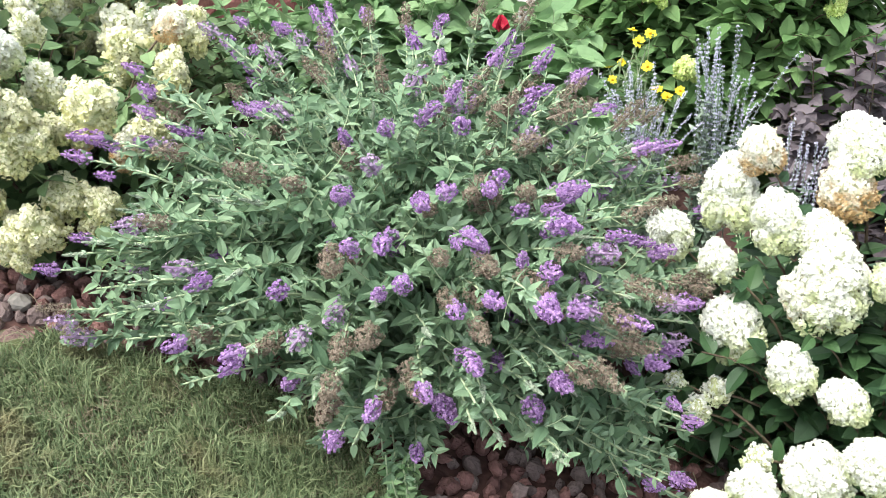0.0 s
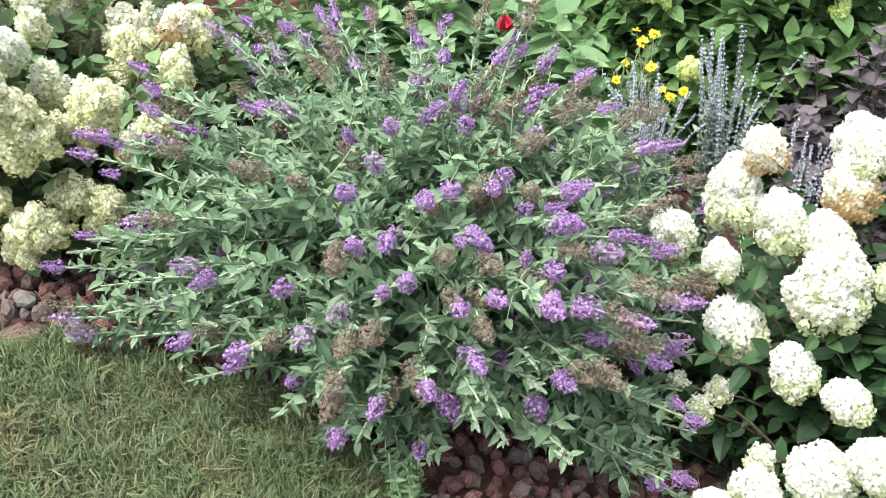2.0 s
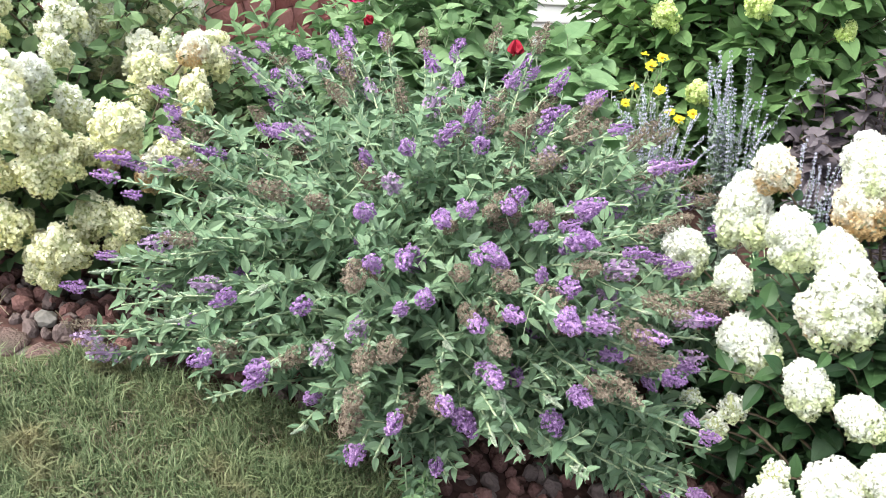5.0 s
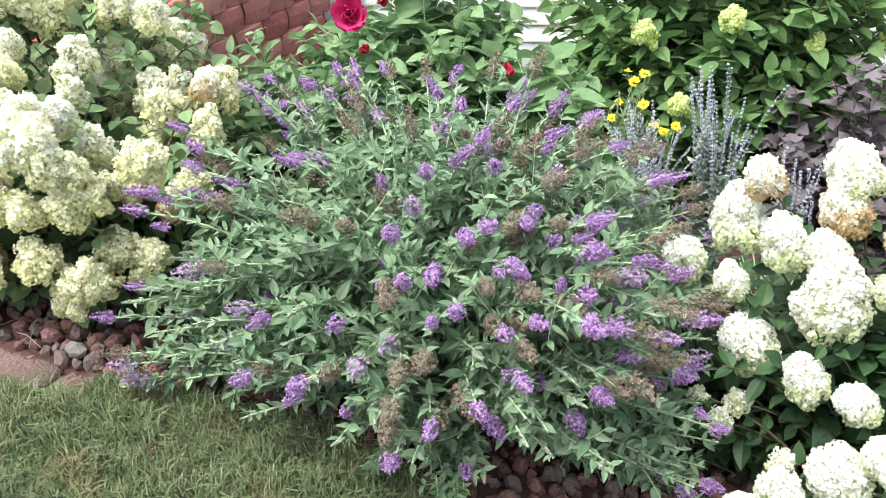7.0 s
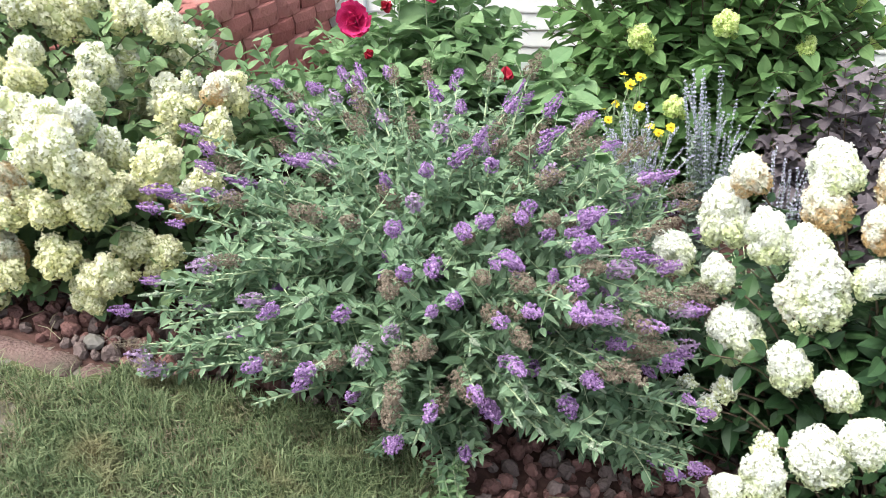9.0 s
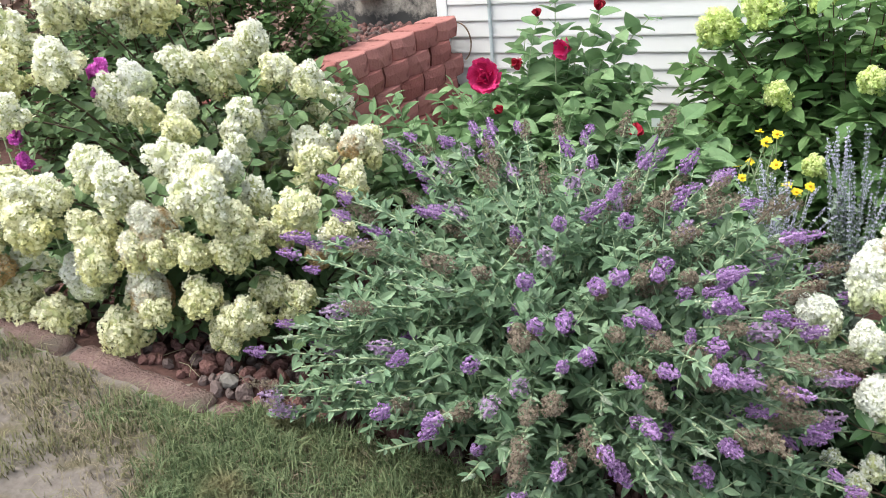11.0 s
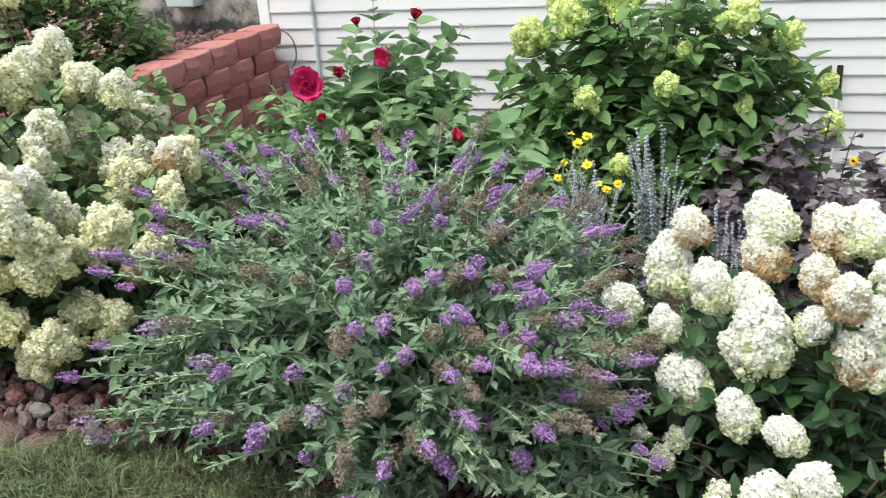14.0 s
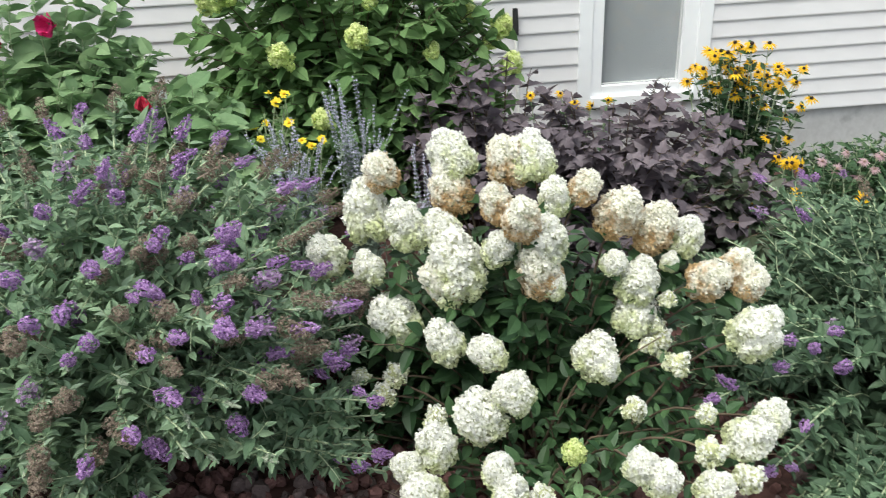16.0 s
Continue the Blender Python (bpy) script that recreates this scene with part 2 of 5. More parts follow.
def part(name, data, mat=None, parent=None, label="", kind="", at=None):
    """One mesh object under a thing or a part; data is a mesh or a bmesh."""
    if isinstance(data, bmesh.types.BMesh):
        me = bpy.data.meshes.new(name)
        data.to_mesh(me)
        data.free()
        data = me
    if mat is not None and not data.materials:
        data.materials.append(mat)
    ob = new(name, data)
    if at is not None:
        ob.matrix_basis = at
    ob.parent = parent
    return tagged(ob, label=label, kind=kind)


def thing(name, label, category, at=(0, 0, 0), group="", kind=""):
    ob = new(name)
    ob.empty_display_size = 0.1
    ob.location = at
    return tagged(ob, label, category, group, kind)


def moved(data_pairs):
    """Joins (verts, tris) pairs."""
    vs, ts, k = [], [], 0
    for v, t in data_pairs:
        vs.append(v)
        ts.append(np.asarray(t) + k)
        k += len(v)
    return np.concatenate(vs), np.concatenate(ts)


def box(bm, x0, x1, y0, y1, z0, z1, bevel=0.0):
    made = bmesh.ops.create_cube(bm, size=1.0, matrix=Matrix.LocRotScale(((x0 + x1) / 2, (y0 + y1) / 2, (z0 + z1) / 2), None, (x1 - x0, y1 - y0, z1 - z0)))
    if bevel:
        edges = {e for v in made["verts"] for e in v.link_edges}
        bmesh.ops.bevel(bm, geom=list(edges), offset=bevel, segments=2, affect="EDGES", profile=0.5)
    return bm


def unit(v):
    return v / max(np.linalg.norm(v), 1e-9)


def tube(points, r0, r1, sides=4):
    points = np.asarray(points, float)
    n = len(points)
    tan = np.gradient(points, axis=0)
    out = []
    for i in range(n):
        d = unit(tan[i])
        a = unit(np.cross(d, (0.31, 0.83, 0.46)))
        b = np.cross(d, a)
        r = r0 + (r1 - r0) * i / (n - 1)
        for k in range(sides):
            w = 2 * math.pi * k / sides
            out.append(points[i] + r * (math.cos(w) * a + math.sin(w) * b))
    tris = []
    for i in range(n - 1):
        for k in range(sides):
            a, b = i * sides + k, i * sides + (k + 1) % sides
            tris += [(a, b, b + sides), (a, b + sides, a + sides)]
    return np.array(out), np.array(tris)


def arch(base, tip, rise, n=9):
    """A stem that rises from base and arches over to tip."""
    base, tip = np.asarray(base, float), np.asarray(tip, float)
    up = tip[2] - base[2]
    low = max(0.0, 1 - up / 0.45)
    mid = base + (tip - base) * np.array([0.42 + 0.2 * low, 0.42 + 0.2 * low, 0.0]) + np.array([0, 0, up * (0.75 - 0.6 * low) + rise * (1 - low)])
    t = np.linspace(0, 1, n)[:, None]
    return (1 - t) ** 2 * base + 2 * t * (1 - t) * mid + t**2 * tip


def leaf_shape(wide, droop, fold, peak=0.4, rows=4, wave=0.0):
    """A leaf one long along +y, folded on its midrib; wide is its breadth."""
    v, t = [(0, 0, 0)], []
    for i in range(1, rows):
        s = i / rows
        w = wide / 2 * (math.sin(math.pi * s ** (math.log(0.5) / math.log(peak)))) ** 0.85
        z = -droop * s * s
        v += [(-w, s, z + fold * w + wave * math.sin(9 * s)), (0, s, z), (w, s, z + fold * w - wave * math.sin(7 * s))]
    v.append((0, 1, -droop))
    last = len(v) - 1
    t += [(0, 2, 1), (0, 3, 2)]
    for i in range(rows - 2):
        a = 1 + 3 * i
        t += [(a, a + 1, a + 4), (a, a + 4, a + 3), (a + 1, a + 2, a + 5), (a + 1, a + 5, a + 4)]
    a = last - 3
    t += [(a, a + 1, last), (a + 1, a + 2, last)]
    return np.array(v, float), np.array(t)


def leaf_frame(pos, along, size, roll=0.0, up=(0, 0, 1)):
    y = unit(np.asarray(along, float))
    x = np.cross(y, up)
    if np.linalg.norm(x) < 1e-3:
        x = np.cross(y, (1, 0, 0))
    x = unit(x)
    z = np.cross(x, y)
    c, s = math.cos(roll), math.sin(roll)
    m = np.eye(4)
    m[:3, 0], m[:3, 1], m[:3, 2], m[:3, 3] = (c * x + s * z) * size, y * size, (c * z - s * x) * size, pos
    return m


def leaves(parent, frames, shapes, mat, singles=0, near=None, name="leaf"):
    """Leaves at frames: the ones nearest to a spot of the plan as pieces of their own, the rest joined."""
    frames = np.asarray(frames)
    pick = RNG.integers(0, len(shapes), len(frames))
    own = np.zeros(len(frames), bool)
    if singles:
        order = np.argsort(np.linalg.norm(frames[:, :3, 3] - np.asarray(near), axis=1))
        own[order[:singles]] = True
        meshes = [tri_mesh(name, v, t, smooth=False) for v, t in shapes]
        for m_ in meshes:
            m_.materials.append(mat)
        for i in np.flatnonzero(own):
            part(name, meshes[pick[i]], None, parent, at=Matrix(frames[i].tolist()))
    pairs = []
    for k, (v, t) in enumerate(shapes):
        m = frames[(pick == k) & ~own]
        if len(m):
            pts = np.einsum("nij,vj->nvi", m[:, :3, :3], v) + m[:, None, :3, 3]
            pairs.append((pts.reshape(-1, 3), (t[None] + (np.arange(len(m)) * len(v))[:, None, None]).reshape(-1, 3)))
    v, t = moved(pairs)
    return part("foliage", tri_mesh("foliage", v, t, smooth=False), mat, parent, kind="stuff")


def stem(parent, line, r0, r1, mat, name="stem"):
    return part(name, tri_mesh(name, *tube(line, r0, r1)), mat, parent)


def twigs_of(parent, lines, mat, name="twiggy_growth"):
    v, t = moved([tube(p, a, b) for p, a, b in lines])
    return part(name, tri_mesh(name, v, t), mat, parent, kind="stuff")


def along_stem(line, start, gap, size, spread=1.0, jitter=0.35, taper=0.5, sag=0.25):
    """Opposite pairs of leaves along a stem; they are smaller towards its tip."""
    line = np.asarray(line)
    seg = np.linalg.norm(np.diff(line, axis=0), axis=1)
    total = seg.sum()
    cum = np.r_[0, np.cumsum(seg)]
    out, s, turn = [], start * total, RNG.uniform(0, 3.14)
    while s < total:
        p = np.array([np.interp(s, cum, line[:, k]) for k in range(3)])
        q = np.array([np.interp(min(s + 0.02, total), cum, line[:, k]) for k in range(3)]) - np.array([np.interp(max(s - 0.02, 0), cum, line[:, k]) for k in range(3)])
        d = unit(q)
        a = unit(np.cross(d, (0.2, 0.1, 1.0)))
        b = np.cross(d, a)
        k = size * (1 - (1 - taper) * (s / total) ** 3)
        for side in (0, math.pi):
            w = turn + side
            out_ = math.cos(w) * a + math.sin(w) * b
            way = (0.55 * d + spread * out_ + RNG.normal(0, jitter, 3)) * np.array([1, 1, 0.55]) + np.array([0, 0, 0.3 - sag])
            out.append(leaf_frame(p, way, k * RNG.uniform(0.55, 1.25), RNG.normal(0, 0.5)))
        turn += math.pi / 2 + RNG.normal(0, 0.3)
        s += gap * RNG.uniform(0.75, 1.25)
    return out


def dome_tips(n, centre, radii, power, low=0.15, floor=None):
    """Places spread over a rounded dome."""
    out = []
    while len(out) < n:
        d = RNG.normal(size=3)
        d[2] = abs(d[2])
        d = unit(d)
        k = (np.abs(d / np.asarray(radii)) ** power).sum() ** (-1 / power) * RNG.uniform(0.9, 1.02)
        p = d * k
        if p[2] > low * radii[2]:
            out.append(np.asarray(centre) + p)
    return out


def aim(pos, way, size, roll=None):
    """A pose whose z points along way."""
    z = unit(np.asarray(way, float))
    q = Vector(z).to_track_quat("Z", "Y")
    spin = RNG.uniform(0, 6.28) if roll is None else roll
    return Matrix.LocRotScale(Vector(pos), q @ Euler((0, 0, spin)).to_quaternion(), (size, size, size))


def floret(pos, out, size, petals=4, cup=0.25, round_=0.8):
    """A small open flower of rounded petals facing out."""
    z = unit(out)
    x = unit(np.cross(z, (0.3, 0.7, 0.2)))
    y = np.cross(z, x)
    v, t = [pos], []
    w0 = RNG.uniform(0, 6.28)
    for k in range(petals):
        w = w0 + 2 * math.pi * k / petals
        for dw, r, h in ((-0.62 * round_, 0.62, 0.4), (-0.42 * round_, 1.0, 1.0), (0.42 * round_, 1.0, 1.0), (0.62 * round_, 0.62, 0.4)):
            v.append(pos + size * (r * (math.cos(w + dw) * x + math.sin(w + dw) * y) + cup * h * z))
        a = 1 + 4 * k
        t += [(0, a, a + 3), (a, a + 1, a + 3), (a + 1, a + 2, a + 3)]
    return np.array(v), np.array(t)


def ball(r, squash=1.0, rings=5, sides=8, at=(0, 0, 0)):
    v, t = [(0, 0, r * squash)], []
    for i in range(1, rings):
        a = math.pi * i / rings
        for k in range(sides):
            w = 2 * math.pi * k / sides
            v.append((r * math.sin(a) * math.cos(w), r * math.sin(a) * math.sin(w), r * squash * math.cos(a)))
    v.append((0, 0, -r * squash))
    last = len(v) - 1
    for k in range(sides):
        t.append((0, 1 + k, 1 + (k + 1) % sides))
        t.append((last, last - sides + (k + 1) % sides, last - sides + k))
    for i in range(rings - 2):
        for k in range(sides):
            a, b = 1 + i * sides + k, 1 + i * sides + (k + 1) % sides
            t += [(a, a + sides, b + sides), (a, b + sides, b)]
    return np.array(v) + np.asarray(at), np.array(t)


def head_mesh(mat, florets=800, tall=1.3, size=0.1, seed=0, core=None, lumpy=1.0):
    """A hydrangea panicle about one in radius: side clusters of florets crowd on a blunt, uneven cone."""
    r = random.Random(seed)
    lean = np.array([r.uniform(-0.22, 0.22), r.uniform(-0.22, 0.22), 0])
    knobs, taper = [], r.uniform(0.35, 0.6)
    rows = 6
    for i in range(rows):
        u = i / (rows - 1)
        wide = (0.58 + 0.16 * lumpy) * (1 - taper * u ** 1.3) * (0.82 if i == 0 else 1.0)
        n = max(1, round(9 * wide)) if i < rows - 1 else 1
        for k in range(n):
            if n > 3 and r.random() < 0.09 * lumpy:
                continue
            w = 6.283 * (k + 0.5 * (i % 2) + r.uniform(-0.3, 0.3)) / n
            o = 0.0 if n == 1 else wide * (1 + lumpy * r.uniform(-0.28, 0.12))
            c = np.array([o * math.cos(w), o * math.sin(w), tall * (-0.62 + 1.32 * u + r.uniform(-0.08, 0.08))]) + lean * u
            knobs.append((c, r.uniform(0.42, 0.47) + lumpy * (r.uniform(0.24, 0.36) - 0.44)))
    pairs = []
    for z, k in ((-0.35, 0.52), (0.1, 0.48), (0.5, 0.3)):
        v, t = ball(k, 1.0, 6, 9)
        pairs.append((v * np.array([1, 1, 1.0]) + np.array([0, 0, z * tall]) + lean * (z + 0.5) * 0.7, t))
    for c, k in knobs:
        v, t = ball(k * 0.6, 1.0, 4, 6)
        pairs.append((v + c, t))
    cores = sum(len(t) for _, t in pairs)
    each = 3.1 * florets / len(knobs)
    for c, k in knobs:
        m = int(each * (k / 0.3) ** (1 + lumpy))
        for i in range(m):
            a, w = math.acos(1 - 2 * (i + 0.5) / m), i * 2.39996 + RNG.normal(0, 0.2)
            n = np.array([math.sin(a) * math.cos(w), math.sin(a) * math.sin(w), math.cos(a)])
            p = c + n * k * (1 + RNG.normal(0, 0.1))
            if any(np.linalg.norm(p - c2) < 0.86 * k2 for c2, k2 in knobs if c2 is not c) or np.hypot(p[0], p[1]) < 0.25 and p[2] < 0.4 * tall:
                continue
            pairs.append(floret(p, n + RNG.normal(0, 0.58, 3), size * RNG.uniform(0.75, 1.2), cup=RNG.uniform(-0.1, 0.4), round_=1.05))
    v, t = moved(pairs)
    me = tri_mesh("flower_head", v, t, smooth=False)
    me.materials.append(mat)
    me.materials.append(core or HEAD_CORE)
    me.polygons.foreach_set("material_index", (np.arange(len(t)) < cores).astype(np.int32))
    return me


def spike_mesh(mat, florets=120, length=1.0, radius=0.24, size=0.075, petals=4, ragged=0.12, whorls=0, core=0.4):
    """A butterfly bush panicle one long: small knots of florets in whorls on a tapering, blunt cone."""
    pairs = [tube([(0, 0, -0.15), (0, 0, 0.5 * length), (0, 0, length)], radius * core, radius * core * 0.25, 6)]
    whorls = whorls or max(4, round(6.5 * length))
    knots = []
    for i in range(whorls):
        u = (i + 0.4) / whorls
        r = radius * (0.82 + 0.3 * math.sin(math.pi * min(1, u + 0.25))) * math.sqrt(max(0.03, 1 - u ** 2.6))
        n = 1 if i == whorls - 1 else max(3, round(6 * r / radius))
        for k in range(n):
            if n > 3 and RNG.uniform() < 0.06:
                continue
            w = 6.283 * (k + 0.5 * (i % 2)) / n + RNG.normal(0, 0.2)
            q = r * (0.72 + RNG.normal(0, ragged)) if n > 1 else 0.0
            knots.append((np.array([q * math.cos(w), q * math.sin(w), u * length + RNG.normal(0, 0.025)]), np.array([math.cos(w), math.sin(w), 0.15 + 1.2 * u * u])))
    each = max(3, round(florets / len(knots)))
    for c, way in knots:
        for _ in range(each):
            d = unit(unit(way) + RNG.normal(0, 0.62, 3))
            pairs.append(floret(c + d * 0.095 * RNG.uniform(0.7, 1.25), d + RNG.normal(0, 0.25, 3), size * RNG.uniform(0.75, 1.2), petals=petals, cup=0.2, round_=0.95))
    v, t = moved(pairs)
    me = tri_mesh("flower_spike", v, t, smooth=False)
    me.materials.append(mat)
    return me


def bud_mesh(mat):
    """A narrow spike of closed buds in rings."""
    pairs = [tube([(0, 0, -0.2), (0, 0, 0.5), (0, 0, 1.0)], 0.05, 0.02, 5)]
    for i in range(14):
        z, r = i / 14.0, 0.10 * (1 - 0.75 * i / 14)
        for k in range(5):
            w = 2 * math.pi * (k + 0.5 * (i % 2)) / 5 + RNG.normal(0, 0.2)
            pairs.append(ball(0.062 * (1 - 0.5 * i / 14) * RNG.uniform(0.8, 1.2), 1.3, 3, 5, (r * math.cos(w), r * math.sin(w), z + RNG.normal(0, 0.012))))
    v, t = moved(pairs)
    me = tri_mesh("bud_spike", v, t)
    me.materials.append(mat)
    return me


def daisy_mesh(mat, dark, petals=13, length=1.0, droop=0.25, wide=0.28):
    """Ray petals round a raised dark cone."""
    v0, t0 = leaf_shape(wide, droop, 0.2, 0.55, 4)
    pairs = []
    for k in range(petals):
        m = leaf_frame((0, 0, 0), (math.cos(6.283 * k / petals), math.sin(6.283 * k / petals), RNG.normal(0, 0.12)), length * RNG.uniform(0.85, 1.1))
        pairs.append((v0 @ m[:3, :3].T + m[:3, 3], t0))
    me, eye = tri_mesh("flower", *moved(pairs)), tri_mesh("cone", *ball(0.26, 0.9, 4, 7, (0, 0, 0.1)))
    me.materials.append(mat)
    eye.materials.append(dark)
    return me, eye


# ---- ground ----
BORDER_X = (-9.0, -2.6, -1.55, -1.3, -1.0, -0.75, -0.6, -0.52, -0.45, -0.3, 0.5, 3.0, 9.0)
BORDER_Y = (1.0, 1.17, 1.235, 1.30, 1.36, 1.34, 1.22, 1.05, 0.85, 0.68, 0.50, 0.55, 0.8)
HOUSE_Y = 4.6


def border(x):
    return np.interp(x, BORDER_X, BORDER_Y)


def smooth01(v, a, b):
    s = np.clip((v - a) / (b - a), 0, 1)
    return s * s * (3 - 2 * s)


def ground(x, y):
    """The lot falls to the right and a little towards the house; a mound is held up by the block wall."""
    z = 0.096 + np.interp(x, (-30, -2.6, 0.4, 4.0, 30), (0.9, 0.606, -0.093, -0.40, -1.2)) - 0.077 * np.clip(y, -1.5, 3.0)
    mound = smooth01(-x, 2.36, 2.46) * smooth01(y, 1.7, 2.9)
    return z + mound * np.maximum(0, 0.97 - z)


def patchy(x, y):
    """How worn the lawn is: bare towards the upper corner, lush along the bush."""
    q = np.array([noise.noise(Vector((a * 2.3, b * 2.3, 3.1))) + 0.5 * noise.noise(Vector((a * 7, b * 7, 1.7))) for a, b in zip(x, y)])
    return q * 0.6 + smooth01(-x, 1.5, 1.78) * smooth01(x, -3.9, -3.0) * smooth01(y, -0.5, 0.3) * (0.74 + 0.3 * smooth01(-y, -1.0, -0.7))


xs = np.unique(np.concatenate([np.array([-400, -150, -60, -30, -18, -12, -9, -7.0]), np.arange(-5.5, -3, 0.25), np.arange(-3.0, 3.01, 0.05), np.arange(3.25, 6, 0.5), np.array([7, 9, 12, 18, 30, 60, 150, 400])]).round(3))
ys = np.unique(np.concatenate([np.array([-400, -150, -60, -30, -15, -8, -5, -3.5]), np.arange(-2.5, 0.2, 0.25), np.arange(0.2, 4.7, 0.05), np.array([5, 6, 8, 12, 20, 40, 90, 200, 400])]).round(3))
gx, gy = np.meshgrid(xs, ys)
gv = np.stack([gx, gy, ground(gx, gy)], -1).reshape(-1, 3)
near = (np.abs(gv[:, 0]) < 4) & (gv[:, 1] > -1) & (gv[:, 1] < 5)
gv[near, 2] += RNG.normal(0, 0.004, near.sum())
w_ = len(xs)
ii, jj = np.meshgrid(np.arange(w_ - 1), np.arange(len(ys) - 1))
a_ = (jj * w_ + ii).ravel()
gt = np.stack([np.stack([a_, a_ + 1, a_ + w_ + 1], 1), np.stack([a_, a_ + w_ + 1, a_ + w_], 1)], 1).reshape(-1, 3)
gm = tri_mesh("ground", gv, gt)
gm.materials.append(TURF)
gm.materials.append(SOIL)
gm.materials.append(DIRT)
mid = gv[gt].mean(1)
in_bed = (mid[:, 1] > border(mid[:, 0])) & (mid[:, 1] < 4.9) & (np.abs(mid[:, 0]) < 9)
kind_ = in_bed.astype(np.int32)
lawn_ = np.flatnonzero(~in_bed & (mid[:, 0] > -4.2) & (mid[:, 0] < -0.2) & (mid[:, 1] > -0.8))
kind_[lawn_[patchy(mid[lawn_, 0], mid[lawn_, 1]) + RNG.normal(0, 0.12, len(lawn_)) > 0.45]] = 2
gm.polygons.foreach_set("material_index", kind_)
tagged(new("ground", gm), "sloping lawn and planting bed soil by the house", "ground", kind="structure")


def blades(name, label, n, x0, x1, y0, y1, mat, high, keep, lean=0.8, wide=(0.001, 0.003)):
    """Grass: narrow bent blades that lean together in tufts."""
    px, py = RNG.uniform(x0, x1, n * 3), RNG.uniform(y0, y1, n * 3)
    ok = keep(px, py)
    px, py = px[ok][:n], py[ok][:n]
    k = len(px)
    tuft = np.array([noise.noise(Vector((a * 11, b * 11, 5.2))) for a, b in zip(px, py)])
    turn = np.array([noise.noise(Vector((a * 6, b * 6, 9.4))) for a, b in zip(px, py)])
    pull = 0.012 * np.sign(tuft)
    px, py = px + pull * np.cos(9 * turn) * RNG.uniform(0, 1, k), py + pull * np.sin(9 * turn) * RNG.uniform(0, 1, k)
    h = high * RNG.uniform(0.4, 1.25, k) * (1 + 0.55 * tuft)
    w = RNG.uniform(*wide, k) * RNG.uniform(0.6, 1.0, k)
    th, ben = 9 * turn + RNG.normal(0, 1.9, k), RNG.uniform(0.15, 1.0, k) * lean
    bx, by = np.cos(th), np.sin(th)
    sx, sy = -by, bx
    base = np.stack([px, py, ground(px, py) - 0.004], 1)
    side = np.stack([sx * w, sy * w, np.zeros(k)], 1)
    mid_ = base + np.stack([bx * h * ben * 0.4, by * h * ben * 0.4, h * 0.62], 1)
    tip = base + np.stack([bx * h * ben * 1.3, by * h * ben * 1.3, h * (1.0 - 0.55 * ben)], 1)
    v = np.stack([base - side, base + side, mid_ - side * 0.8, mid_ + side * 0.8, tip], 1).reshape(-1, 3)
    t0 = np.array([(0, 1, 3), (0, 3, 2), (2, 3, 4)])
    t = (t0[None] + (np.arange(k) * 5)[:, None, None]).reshape(-1, 3)
    me = tri_mesh(name, v, t)
    me.materials.append(mat)
    return tagged(new(name, me), label, "grass", kind="stuff")


def lush(x, y):
    return (y < border(x) - np.where(x < -1.58, 0.11, -0.01)) & (patchy(x, y) + RNG.uniform(-0.35, 0.35, len(x)) < 0.27)


def worn(x, y):
    worn_ = patchy(x, y) + RNG.uniform(-0.45, 0.35, len(x))
    return (y < border(x) - np.where(x < -1.58, 0.105, 0.0)) & (worn_ > -0.22) & (worn_ < 0.78)


blades("lawn_grass", "short green lawn grass along the bed", 62000, -3.0, -0.35, 0.1, 1.4, GRASS, 0.062, lush, 0.85)
blades("dry_grass", "dry straw-coloured grass in worn lawn", 60000, -4.2, -0.2, -0.6, 1.4, STRAW, 0.04, worn, 1.5, (0.0008, 0.0022))


def tufty(x, y):
    q = np.array([noise.noise(Vector((a * 7.5, b * 7.5, 8.8))) + 0.5 * noise.noise(Vector((a * 19, b * 19, 2.2))) for a, b in zip(x, y)])
    return (y < border(x) - np.where(x < -1.58, 0.085, 0.0)) & (patchy(x, y) > 0.2) & (q + RNG.uniform(-0.2, 0.2, len(x)) > 0.08)


blades("dull_tufts", "dull olive grass tufts on the worn lawn", 26000, -4.2, -1.3, -0.6, 1.4, DULL_GRASS, 0.045, tufty, 1.1, (0.001, 0.0025))


def around(x, y):
    far = RNG.uniform(0, 1, len(x)) < 1.6 * np.exp(-0.9 * np.maximum(0, np.hypot(x + 0.8, y - 0.3) - 1.3))
    return (y < border(x) - np.where(x < -1.58, 0.11, -0.01)) & ~((x > -3.0) & (x < -0.35) & (y > 0.1)) & far & (patchy(x, y) + RNG.uniform(-0.35, 0.35, len(x)) < 0.27)


blades("lawn_grass", "short green lawn grass around the bed", 50000, -4.6, 3.6, -2.8, 1.2, GRASS, 0.06, around, 0.85)
blades("thatch", "matted brown thatch between the grass blades", 45000, -4.2, -0.2, -0.6, 1.4, STRAW, 0.03, lambda x, y: (y < border(x) - np.where(x < -1.58, 0.105, 0.0)) & (patchy(x, y) < 0.72 + RNG.normal(0, 0.2, len(x))), 2.2, (0.0008, 0.0022))


